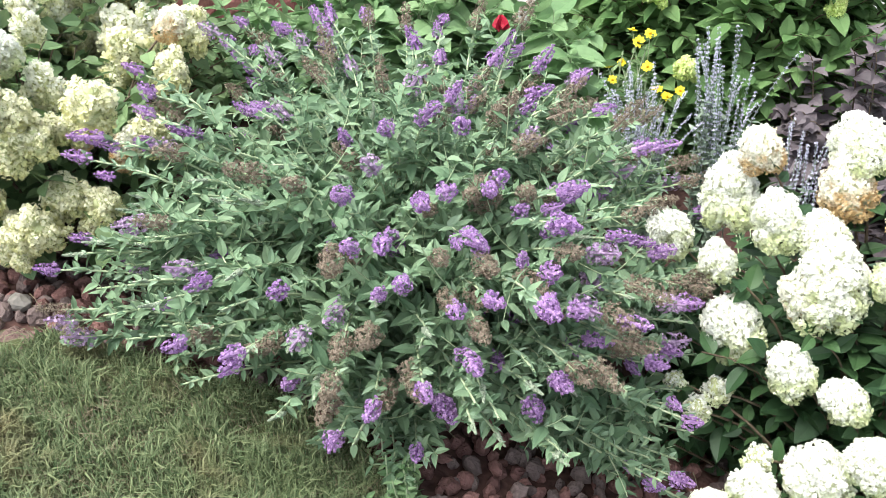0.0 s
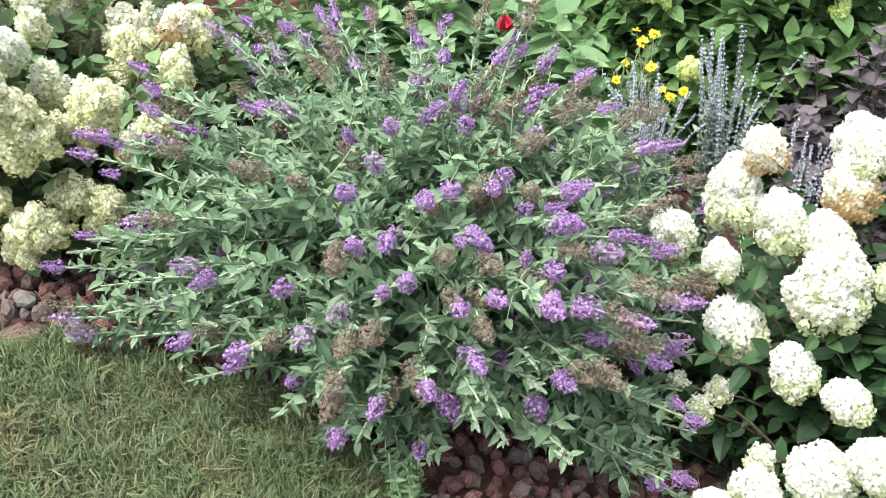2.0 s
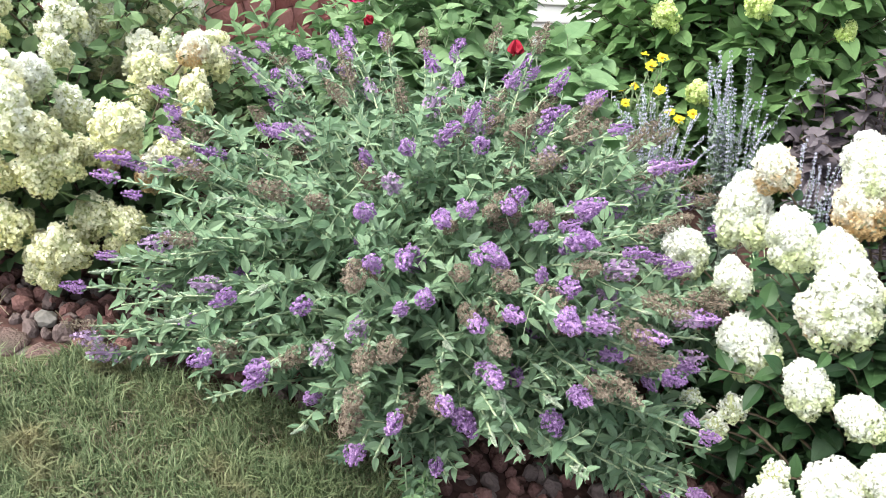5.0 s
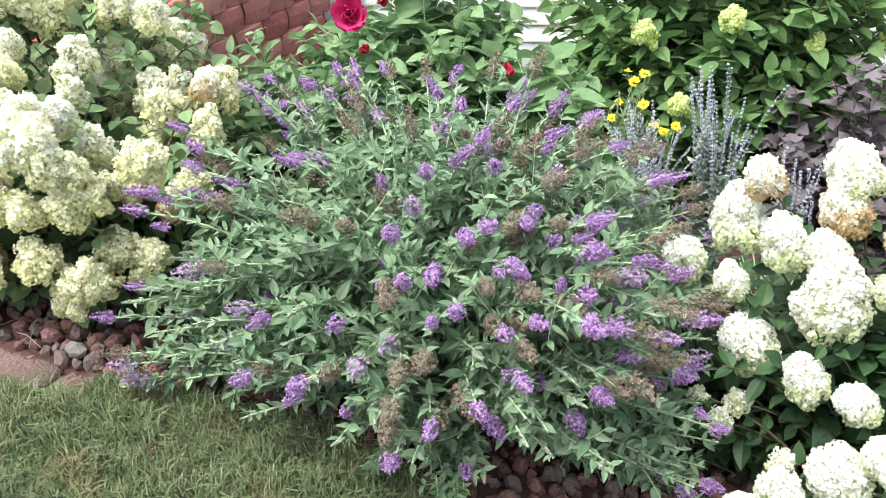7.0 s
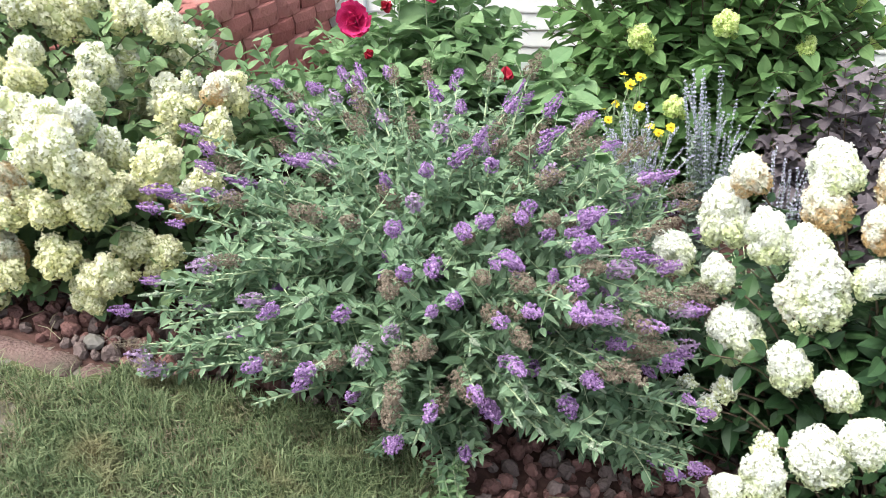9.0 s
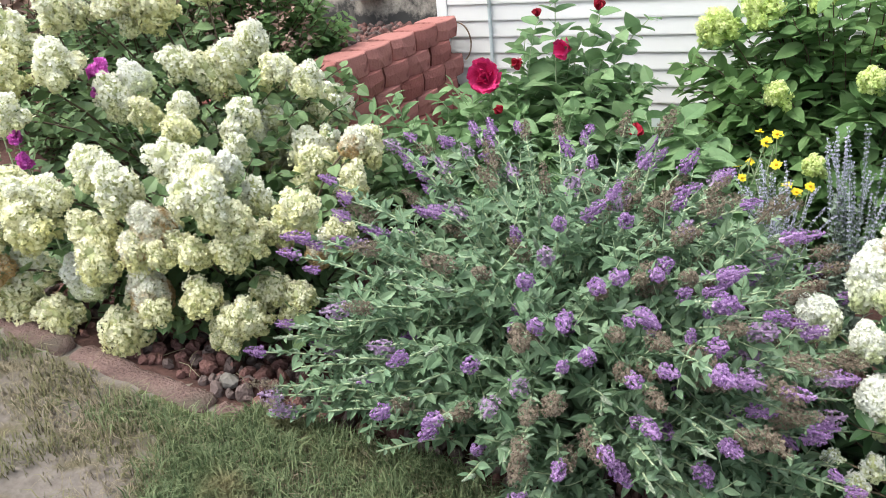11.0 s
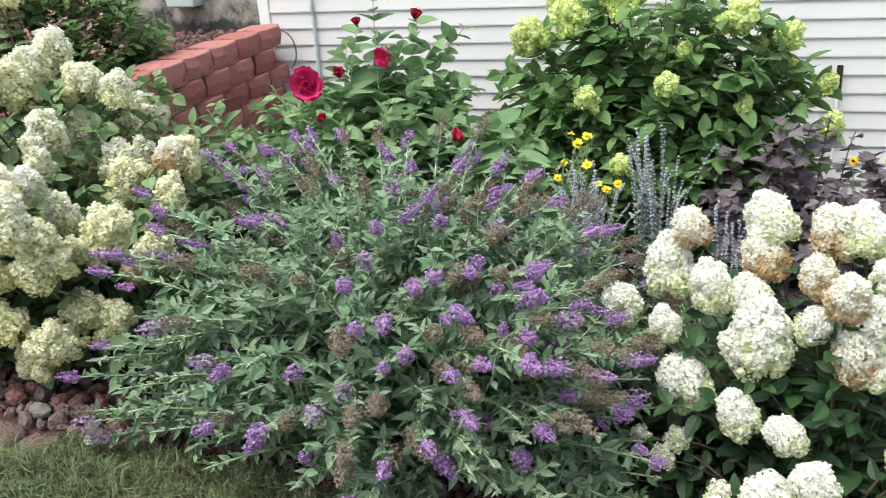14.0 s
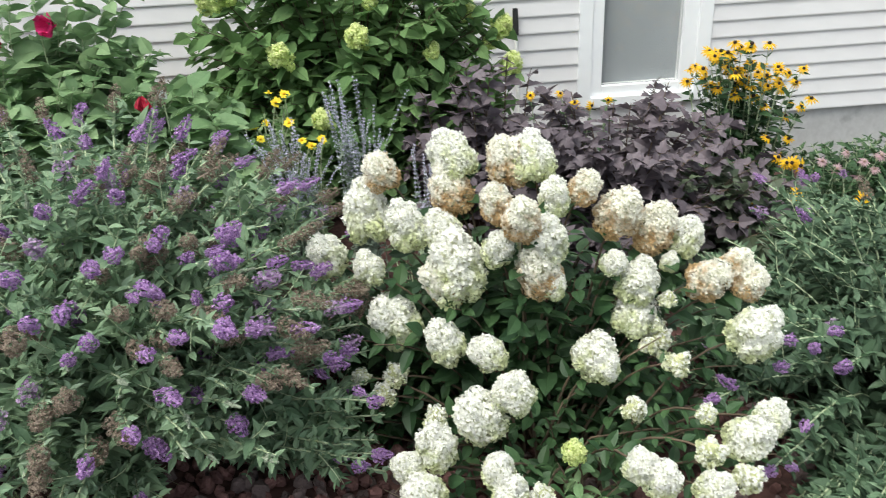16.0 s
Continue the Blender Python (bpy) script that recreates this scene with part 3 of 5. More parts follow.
# ---- lava rock ----
def rock_mesh(mat, seed):
    bm = bmesh.new()
    bmesh.ops.create_icosphere(bm, subdivisions=2, radius=0.5)
    r = random.Random(seed)
    sx, sy, sz = r.uniform(0.8, 1.15), r.uniform(0.65, 0.95), r.uniform(0.5, 0.75)
    for v in bm.verts:
        k = 1 + 0.38 * noise.noise(v.co * 2.6 + Vector((seed * 3.7, 0, 0))) + 0.12 * noise.noise(v.co * 7 + Vector((0, seed * 2.9, 0))) + r.uniform(-0.035, 0.035)
        v.co = Vector((v.co.x * sx, v.co.y * sy, v.co.z * sz)) * k * 0.05
    me = bpy.data.meshes.new("stone")
    bm.to_mesh(me)
    bm.free()
    me.materials.append(mat)
    return me


ROCKS = [rock_mesh(LAVA if k % 3 else LAVA_GREY, k) for k in range(9)]


def rock_pose(x, y, size, lift=0.3):
    z = float(ground(x, y)) + size * lift * RNG.uniform(0.4, 1.2)
    return Matrix.LocRotScale((x, y, z), Euler(RNG.uniform(0, 6.28, 3).tolist()), (20 * size, 20 * size, 20 * size))


def rock_bed(name, label, spots, singles, size=(0.035, 0.065)):
    """A layer of lava rock: the first ones as stones of their own, the rest joined."""
    top = thing(name, label, "rocks", kind="structure")
    pairs = {0: [], 1: []}
    for n_, (x, y) in enumerate(spots):
        m = rock_pose(x, y, RNG.uniform(*size))
        k = int(RNG.integers(0, len(ROCKS)))
        if n_ < singles:
            part("stone", ROCKS[k], None, top, at=m)
        else:
            v = np.empty(len(ROCKS[k].vertices) * 3, np.float32)
            ROCKS[k].vertices.foreach_get("co", v)
            m_ = np.array(m)
            t = np.array([p.vertices[:] for p in ROCKS[k].polygons])
            pairs[0 if k % 3 else 1].append((v.reshape(-1, 3) @ m_[:3, :3].T + m_[:3, 3], t))
    for k, mat in ((0, LAVA), (1, LAVA_GREY)):
        v, t = moved(pairs[k])
        part("loose_stones", tri_mesh("loose_stones", v, t, smooth=False), mat, top, kind="stuff")


def spread(n, x0, x1, y0, y1, gap, keep=lambda x, y: True):
    out, cell = [], {}
    for _ in range(n * 14):
        x, y = RNG.uniform(x0, x1), RNG.uniform(y0, y1)
        if not keep(x, y):
            continue
        c = (int(x / gap), int(y / gap))
        if any((x - q[0]) ** 2 + (y - q[1]) ** 2 < gap * gap for dx in (-1, 0, 1) for dy in (-1, 0, 1) for q in cell.get((c[0] + dx, c[1] + dy), ())):
            continue
        cell.setdefault(c, []).append((x, y))
        out.append((x, y))
        if len(out) >= n:
            break
    return out


in_rocks = lambda x, y: y > border(x) + 0.032
front = spread(150, -2.1, -1.3, 1.22, 1.7, 0.038, in_rocks) + spread(150, -0.5, 0.15, 1.1, 1.7, 0.038, in_rocks)
rest = spread(2600, -2.9, 2.6, 0.55, 2.5, 0.042, in_rocks)
rock_bed("rock_mulch", "red-brown lava rock mulch covering the planting bed", front + rest, 300)
rock_bed("raised_mulch", "red lava rock on the raised bed behind the block wall", spread(1000, -3.9, -2.42, 2.7, 4.55, 0.035), 0)
pale = thing("stone", "pale grey rounded stone lying among lava rock", "stone", (0, 0, 0))
part("body", rock_mesh(PALE_STONE, 21), None, pale, at=Matrix.LocRotScale((-1.70, 1.30, 0.42), Euler((0.3, 0.2, 0.8)), (1.5, 1.4, 1.4)))

# ---- edging along the lawn ----
def edger_mesh(seed, long):
    """A long concrete edging piece with rounded ends and a worn face."""
    bm = bmesh.new()
    r = random.Random(seed)
    n, across = 22, ((-0.05, -0.09), (-0.05, 0.006), (-0.042, 0.016), (-0.016, 0.02), (0.016, 0.02), (0.042, 0.014), (0.048, 0.004), (0.048, -0.09))
    rows = []
    for i in range(n + 1):
        x = long * (i / n - 0.5)
        end = min(1.0, (long / 2 - abs(x)) / 0.035)
        slim = 0.78 + 0.22 * math.sqrt(max(0.0, 1 - (1 - end) ** 2))
        row = []
        for y, z in across:
            co = Vector((x, y * slim, z if z < 0 else z * (0.35 + 0.65 * slim) - 0.012 * (1 - slim)))
            co += Vector((0.003, 0.009, 0.008)) * noise.noise(co * 13 + Vector((seed * 4.0, 0, 0))) + Vector((0.003, 0.005, 0.006)) * noise.noise(co * 40 + Vector((seed * 7.0, 2, 0)))
            row.append(bm.verts.new(co))
        rows.append(row)
    for a, b in zip(rows, rows[1:]):
        for k in range(len(across) - 1):
            bm.faces.new((a[k], b[k], b[k + 1], a[k + 1]))
    bm.faces.new(rows[0])
    bm.faces.new(rows[-1][::-1])
    bmesh.ops.recalc_face_normals(bm, faces=bm.faces)
    me = bpy.data.meshes.new("edging_block")
    bm.to_mesh(me)
    bm.free()
    for p in me.polygons:
        p.use_smooth = True
    me.materials.append(EDGER)
    return me


JOINTS = (-4.32, -3.79, -3.26, -2.73, -2.20, -1.68, -1.545)
for k, (x, x1) in enumerate(zip(JOINTS, JOINTS[1:])):
    xm, long = (x + x1) / 2, x1 - x
    y = float(border(xm)) - 0.03
    slope_y, slope_z = float(border(x1) - border(x)), float(ground(x1, y) - ground(x, y))
    ob = new("edging_block", edger_mesh(k, math.hypot(long, slope_y) - 0.006))
    ob.matrix_basis = pose(xm, y, float(ground(xm, y)) - 0.01 + RNG.normal(0, 0.003), RNG.normal(0, 2), -math.degrees(math.atan2(slope_z, long)) + RNG.normal(0, 0.6), math.degrees(math.atan2(slope_y, long)) + RNG.normal(0, 0.8))
    tagged(ob, "weathered pink concrete edging block between lawn and bed", "edging", group="edging blocks")

# ---- house ----
COURSE, FIRST = 0.1022, -0.031
WIN_X0, WIN_X1, WIN_Z0, WIN_Z1 = 1.362, 2.194, 0.096, 1.42
CORNER_X, WALL_TOP = -2.49, 2.55


def board_mesh(x0, x1):
    """One course of clapboard: a leaning face with a lip below."""
    bm = bmesh.new()
    prof = [(0.0, 0.0), (-0.014, 0.0), (-0.0145, 0.008), (-0.004, COURSE - 0.002), (0.0, COURSE - 0.002)]
    rows = [[bm.verts.new((x, y, z)) for y, z in prof] for x in (x0, x1)]
    n = len(prof)
    for k in range(n):
        bm.faces.new((rows[0][k], rows[1][k], rows[1][(k + 1) % n], rows[0][(k + 1) % n]))
    bm.faces.new(rows[0])
    bm.faces.new(rows[1][::-1])
    bmesh.ops.recalc_face_normals(bm, faces=bm.faces)
    me = bpy.data.meshes.new("siding_board")
    bm.to_mesh(me)
    bm.free()
    me.materials.append(VINYL)
    return me


house = thing("wall_house", "white clapboard house wall above a grey foundation", "wall", kind="structure")
bm = bmesh.new()
box(bm, CORNER_X, WIN_X0 + 0.02, HOUSE_Y + 0.001, HOUSE_Y + 0.2, FIRST, WALL_TOP)
box(bm, WIN_X1 - 0.02, 8.0, HOUSE_Y + 0.001, HOUSE_Y + 0.2, FIRST, WALL_TOP)
box(bm, WIN_X0 + 0.02, WIN_X1 - 0.02, HOUSE_Y + 0.001, HOUSE_Y + 0.2, FIRST, WIN_Z0 + 0.03)
box(bm, WIN_X0 + 0.02, WIN_X1 - 0.02, HOUSE_Y + 0.001, HOUSE_Y + 0.2, WIN_Z1, WALL_TOP)
part("wall_core", bm, VINYL, house)
full, left, right = board_mesh(CORNER_X + 0.06, 8.0), board_mesh(CORNER_X + 0.06, WIN_X0), board_mesh(WIN_X1, 8.0)
k = 0
while FIRST + k * COURSE < WALL_TOP - 0.1:
    z = FIRST + k * COURSE
    spans = (left, right) if WIN_Z0 - 0.09 < z < WIN_Z1 else (full,)
    for me in spans:
        part("siding_board", me, None, house, at=pose(0, HOUSE_Y, z))
    k += 1
part("corner_trim", box(bmesh.new(), CORNER_X - 0.015, CORNER_X + 0.058, HOUSE_Y - 0.022, HOUSE_Y + 0.2, FIRST, WALL_TOP, 0.004), TRIM_WHITE, house)
part("foundation", box(bmesh.new(), CORNER_X, 8.0, HOUSE_Y + 0.012, HOUSE_Y + 0.25, -1.3, FIRST), CONCRETE, house)

STAINED = material("stained_concrete", (0.40, 0.36, 0.32), (0.50, 0.455, 0.41), rough=0.9, scale=25, bump=0.3)
n_, l_ = STAINED.node_tree.nodes, STAINED.node_tree.links
co_, sep_, noi_, mad_, ramp_, mix_ = (n_.new("ShaderNode" + s) for s in ("TexCoord", "SeparateXYZ", "TexNoise", "Math", "MapRange", "MixRGB"))
noi_.inputs["Scale"].default_value, noi_.inputs["Detail"].default_value = 7.0, 9.0
noi_.inputs["Roughness"].default_value = 0.7
l_.new(co_.outputs["Object"], noi_.inputs["Vector"])
l_.new(co_.outputs["Object"], sep_.inputs[0])
mad_.operation = "MULTIPLY_ADD"
mad_.inputs[1].default_value = 0.75
l_.new(noi_.outputs["Fac"], mad_.inputs[0])
l_.new(sep_.outputs["Z"], mad_.inputs[2])
ramp_.inputs["From Min"].default_value, ramp_.inputs["From Max"].default_value = 1.44, 1.58
l_.new(mad_.outputs[0], ramp_.inputs["Value"])
old_ = next(x_ for x_ in n_ if x_.type == "MIX_RGB" and x_ != mix_)
mix_.inputs["Color1"].default_value = (0.06, 0.058, 0.058, 1)
l_.new(ramp_.outputs["Result"], mix_.inputs["Fac"])
l_.new(old_.outputs["Color"], mix_.inputs["Color2"])
l_.new(mix_.outputs["Color"], n_["Principled BSDF"].inputs["Base Color"])
annex = thing("wall_annex", "beige concrete wall with black mould stains low down", "wall", kind="structure")
part("wall", box(bmesh.new(), -8.0, CORNER_X - 0.017, HOUSE_Y - 0.01, HOUSE_Y + 0.25, -0.2, WALL_TOP), STAINED, annex)

window = thing("window_1", "white vinyl window with a grey blind behind glass", "window", kind="structure")


def bar(x0, x1, z0, z1, y0, y1, name, mat=TRIM_WHITE):
    return part(name, box(bmesh.new(), x0, x1, HOUSE_Y + y0, HOUSE_Y + y1, z0, z1, 0.004), mat, window)


W_ = 0.085
bar(WIN_X0, WIN_X0 + W_, WIN_Z0, WIN_Z1, -0.03, 0.1, "casing")
bar(WIN_X1 - W_, WIN_X1, WIN_Z0, WIN_Z1, -0.03, 0.1, "casing")
bar(WIN_X0 + W_, WIN_X1 - W_, WIN_Z1 - W_, WIN_Z1, -0.03, 0.1, "casing")
bar(WIN_X0 + W_, WIN_X1 - W_, WIN_Z0, WIN_Z0 + 0.065, -0.045, 0.1, "window_sill")
gx0, gx1, gz0 = 1.517, 2.016, 0.226
bar(WIN_X0 + W_, gx0, WIN_Z0 + 0.065, WIN_Z1 - W_, -0.016, 0.08, "window_frame")
bar(gx1, WIN_X1 - W_, WIN_Z0 + 0.065, WIN_Z1 - W_, -0.016, 0.08, "window_frame")
bar(gx0, gx1, WIN_Z0 + 0.065, gz0, -0.016, 0.08, "window_frame")
bar(gx0, gx1, WIN_Z1 - W_ - 0.06, WIN_Z1 - W_, -0.016, 0.08, "window_frame")
pane = bar(gx0, gx1, gz0, WIN_Z1 - W_ - 0.06, 0.012, 0.018, "pane", GLASS)
pane.visible_shadow = False
bar(gx0 - 0.01, gx1 + 0.01, gz0 - 0.01, WIN_Z1 - W_, 0.06, 0.07, "blind", BLIND)

pipe = thing("conduit", "thin grey conduit fixed on the white siding", "pipe")
v, t = tube([(-2.13, HOUSE_Y - 0.028, z) for z in np.linspace(-0.2, 2.5, 8)], 0.012, 0.012, 8)
part("tube", tri_mesh("tube", v, t), GREY_METAL, pipe)
for z in (0.25, 1.75):
    part("clamp", box(bmesh.new(), -2.155, -2.105, HOUSE_Y - 0.043, HOUSE_Y - 0.0, z, z + 0.02, 0.003), GREY_METAL, pipe)

meter = thing("meter_box", "grey-blue utility meter box on the stained wall", "utility box", (0.035, 0, -0.015))
bm = bmesh.new()
box(bm, -3.15, -2.91, HOUSE_Y - 0.13, HOUSE_Y - 0.012, 1.17, 1.52, 0.012)
for v_ in bm.verts:
    if v_.co.z < 1.3:
        v_.co.x = -3.03 + (v_.co.x + 3.03) * 0.82
part("body", bm, GREY_METAL, meter)
part("cover", box(bmesh.new(), -3.12, -2.94, HOUSE_Y - 0.142, HOUSE_Y - 0.131, 1.29, 1.5, 0.006), GREY_METAL, meter)
part("label_plate", box(bmesh.new(), -3.06, -2.95, HOUSE_Y - 0.148, HOUSE_Y - 0.143, 1.325, 1.40, 0.002), TRIM_WHITE, meter, "blank white plate")
for xx in (-3.035, -2.99):
    part("bar", box(bmesh.new(), xx, xx + 0.008, HOUSE_Y - 0.1505, HOUSE_Y - 0.1485, 1.325, 1.40), GREY_METAL, meter)
part("riser_pipe", tri_mesh("riser_pipe", *tube([(-3.03, HOUSE_Y - 0.06, z) for z in (1.521, 1.8, 2.3)], 0.025, 0.025, 8)), GREY_METAL, meter)

stake = thing("stake", "short weathered grey stake standing in mulch", "stake")
part("body", tri_mesh("stake", *tube([(-2.90, 4.2, 0.95), (-2.905, 4.2, 1.05), (-2.92, 4.2, 1.15)], 0.018, 0.013, 6)), PALE_STONE, stake)
hose = thing("hose", "thin brown hose looped beside the block wall", "hose")
part("tube", tri_mesh("hose", *tube([(-2.34 + 0.10 * math.sin(a), 4.5, 0.87 + 0.13 * math.cos(a)) for a in np.linspace(0.0, 2.6, 14)], 0.005, 0.005, 6)), HOSE, hose)

tool = thing("garden_tool", "long white pole with a black grip leaning on the house", "tool")
part("shaft", tri_mesh("shaft", *tube([(0.98, HOUSE_Y - 0.22, -0.36), (0.972, HOUSE_Y - 0.1, 0.2), (0.968, HOUSE_Y - 0.05, 0.60)], 0.012, 0.012, 8)), POLE_WHITE, tool)
part("grip", tri_mesh("grip", *tube([(0.968, HOUSE_Y - 0.05, 0.59), (0.968, HOUSE_Y - 0.045, 0.64), (0.967, HOUSE_Y - 0.04, 0.72), (0.967, HOUSE_Y - 0.038, 0.745)], 0.019, 0.016, 10)), BLACK_GRIP, tool, "black foam grip")

# ---- block retaining wall ----
BLOCK_H, BLOCK_L, BLOCK_TOP, FACE_X = 0.118, 0.283, 1.04, -2.32


def block_mesh(seed):
    r = random.Random(seed)
    out = [(-0.2, -0.1), (-0.2, 0.1), (-0.03, 0.5 * BLOCK_L - 0.003), (0.0, 0.26 * BLOCK_L), (0.004, 0.0), (0.0, -0.26 * BLOCK_L), (-0.03, -0.5 * BLOCK_L + 0.003)]
    bm = bmesh.new()
    low = [bm.verts.new((x + r.uniform(-0.003, 0.003), y, 0.001)) for x, y in out]
    midv = [bm.verts.new((x + (r.uniform(0.003, 0.012) if x > -0.1 else 0), y, BLOCK_H * r.uniform(0.4, 0.6))) for x, y in out]
    high = [bm.verts.new((x + r.uniform(-0.005, 0.001), y, BLOCK_H - 0.002)) for x, y in out]
    n = len(out)
    for a, b in ((low, midv), (midv, high)):
        for k in range(n):
            bm.faces.new((a[k], b[k], b[(k + 1) % n], a[(k + 1) % n]))
    bm.faces.new(low)
    bm.faces.new(high[::-1])
    bmesh.ops.recalc_face_normals(bm, faces=bm.faces)
    bmesh.ops.bevel(bm, geom=[e for e in bm.edges if all(v.co.z > BLOCK_H * 0.9 for v in e.verts)], offset=0.006, segments=1, affect="EDGES")
    me = bpy.data.meshes.new("block")
    bm.to_mesh(me)
    bm.free()
    me.materials.append(BLOCK)
    return me


blocks = [block_mesh(k) for k in range(7)]
wall = thing("retaining_wall", "stepped retaining wall of rough red concrete blocks", "wall", kind="structure")
for c in range(6):
    z, y = BLOCK_TOP - (c + 1) * BLOCK_H, 4.52 - BLOCK_L * (0.5 if c % 2 == 0 else 1.0)
    while y > 2.3:
        if not (c == 0 and y > 4.4):
            part("block", blocks[int(RNG.integers(7))], None, wall, at=pose(FACE_X + 0.016 * c + RNG.normal(0, 0.003), y, z, 0, 0, RNG.normal(0, 0.8)))
        y -= BLOCK_L


# ---- plants ----
# places of stem tips (x, y, z) and of flower heads (x, y, z, radius)
TIPS_a = [(-1.44, 2.17, 0.95), (-1.30, 2.16, 0.94), (-1.39, 2.05, 0.89), (-1.26, 1.93, 0.89), (-1.21, 1.85, 0.88), (-1.19, 1.76, 0.84), (-1.27, 1.59, 0.84), (-1.49, 1.72, 0.94), (-1.42, 1.39, 0.84), (-1.48, 1.38, 0.61), (-1.55, 1.53, 0.57), (-1.57, 1.33, 0.53), (-1.07, 1.39, 0.63), (-1.00, 1.21, 0.68), (-1.09, 1.21, 0.61), (-0.80, 1.19, 0.71), (-0.72, 1.30, 0.62), (-0.84, 1.63, 0.85), (-0.67, 1.49, 0.96), (-0.76, 1.78, 0.75), (-0.49, 1.36, 0.90), (-0.53, 1.32, 0.89), (-0.62, 1.37, 0.77), (-0.75, 1.35, 0.73), (-0.75, 1.42, 0.74), (-0.57, 1.19, 0.75), (-0.50, 1.14, 0.82), (-0.42, 1.29, 0.85), (-0.25, 1.32, 0.89), (-0.26, 1.30, 0.79), (-0.35, 1.21, 0.77), (-0.20, 1.28, 0.73)]
TIPS_b = [(-0.36, 1.45, 0.57), (-0.41, 1.18, 0.75), (-0.88, 1.11, 0.56), (-0.99, 1.08, 0.61), (-0.78, 1.16, 0.50), (-0.55, 1.08, 0.56), (-0.45, 1.30, 0.53), (-0.37, 1.30, 0.55), (-0.45, 1.22, 0.47), (-0.45, 1.10, 0.61), (-0.27, 1.23, 0.51), (-0.07, 1.43, 0.21), (0.04, 1.43, 0.20), (0.04, 1.42, 0.39), (-0.08, 1.71, 0.20), (-0.03, 1.60, 0.43), (-0.07, 1.59, 0.39), (-0.18, 1.37, 0.60), (-0.11, 1.34, 0.68), (-0.01, 1.56, 0.60), (-0.14, 1.69, 0.66), (-0.09, 1.69, 0.64), (-0.25, 1.82, 0.71), (-0.31, 1.71, 0.75), (-0.30, 1.93, 0.73), (-0.16, 1.82, 0.84), (-0.27, 1.85, 0.91), (-0.38, 2.04, 0.78), (-0.45, 1.86, 0.89), (-0.35, 2.01, 0.93), (-0.46, 2.01, 0.95), (-0.57, 1.98, 0.97)]
TIPS_c = [(-1.25, 2.30, 0.95), (-1.08, 2.30, 0.96), (-0.84, 2.35, 0.95), (-0.64, 2.39, 0.89), (-0.84, 2.10, 0.95), (-0.75, 2.06, 0.93), (-0.59, 1.69, 0.97), (-0.60, 1.60, 0.97), (-0.52, 1.55, 0.96), (-0.40, 1.43, 0.91), (-0.41, 1.39, 0.90), (-0.65, 1.10, 0.43), (-0.27, 1.38, 0.85), (-0.85, 1.08, 0.62), (-0.70, 1.32, 0.88), (-0.26, 1.42, 0.83), (-0.23, 1.13, 0.83), (-0.52, 1.21, 0.33), (-0.45, 1.19, 0.50)]
SPENT = [(-0.81, 1.58, 0.83), (-0.97, 1.75, 0.97), (-0.67, 1.19, 0.80), (-0.38, 1.26, 0.81), (-0.23, 1.32, 0.83), (-0.02, 1.65, 0.59), (-0.58, 1.14, 0.68), (-0.64, 1.06, 0.55)]
TIPS_d = [(-1.1, 2.1, 0.97), (-1.31, 1.89, 0.98), (-0.57, 2.18, 0.92), (-0.44, 1.88, 0.92), (-0.13, 1.99, 0.77), (-0.17, 1.49, 0.78), (-1.36, 1.59, 0.94), (-1.36, 1.57, 0.89), (-1.36, 1.54, 0.82), (-1.42, 1.44, 0.87), (-0.37, 1.15, 0.66), (-1.1, 2.11, 1.01), (-0.59, 1.26, 0.82), (-0.05, 1.37, 0.57), (-0.4, 1.3, 0.82), (-0.27, 1.52, 0.85)]
TIPS_OLD = [(-0.75, 1.88, 0.94), (-1.18, 2.05, 0.97), (-1.24, 1.99, 0.93), (-0.39, 1.68, 0.91), (-0.17, 1.44, 0.77), (-1.45, 1.19, 0.49), (-1.43, 1.21, 0.43), (-1.33, 1.82, 1.05), (-0.18, 1.32, 0.71), (-0.99, 1.98, 0.93), (-1.25, 1.29, 0.74)]
SPENT_b = [(-0.68, 2.18, 1.01), (-0.55, 2.19, 1.02), (-0.89, 2.17, 0.99), (-0.82, 1.82, 0.94), (-1.29, 1.86, 0.85), (-0.48, 1.77, 0.93), (-0.48, 1.71, 0.93), (-0.39, 1.61, 0.91), (-0.37, 1.96, 0.9), (-0.23, 1.98, 0.84), (-0.19, 2.17, 0.78), (-0.08, 2.13, 0.67), (-0.05, 2.11, 0.63), (-0.35, 1.46, 0.87), (-0.45, 1.4, 0.88), (-0.93, 1.36, 0.88), (-1.22, 1.46, 0.85)]
SPENT_c = [(-1.13, 1.26, 0.78), (-0.47, 1.26, 0.81), (-0.3, 1.29, 0.77), (-0.14, 1.6, 0.78), (-0.1, 1.44, 0.7), (-0.37, 1.19, 0.71), (-0.13, 1.35, 0.68), (-0.1, 1.34, 0.63), (-0.14, 1.26, 0.61), (-0.63, 1.12, 0.66), (-1.45, 1.21, 0.51), (0.02, 1.76, 0.55), (-0.1, 1.72, 0.75), (-0.69, 1.23, 0.8), (-1.0, 2.15, 1.0), (-0.18, 1.23, 0.62), (-0.64, 1.08, 0.59)]
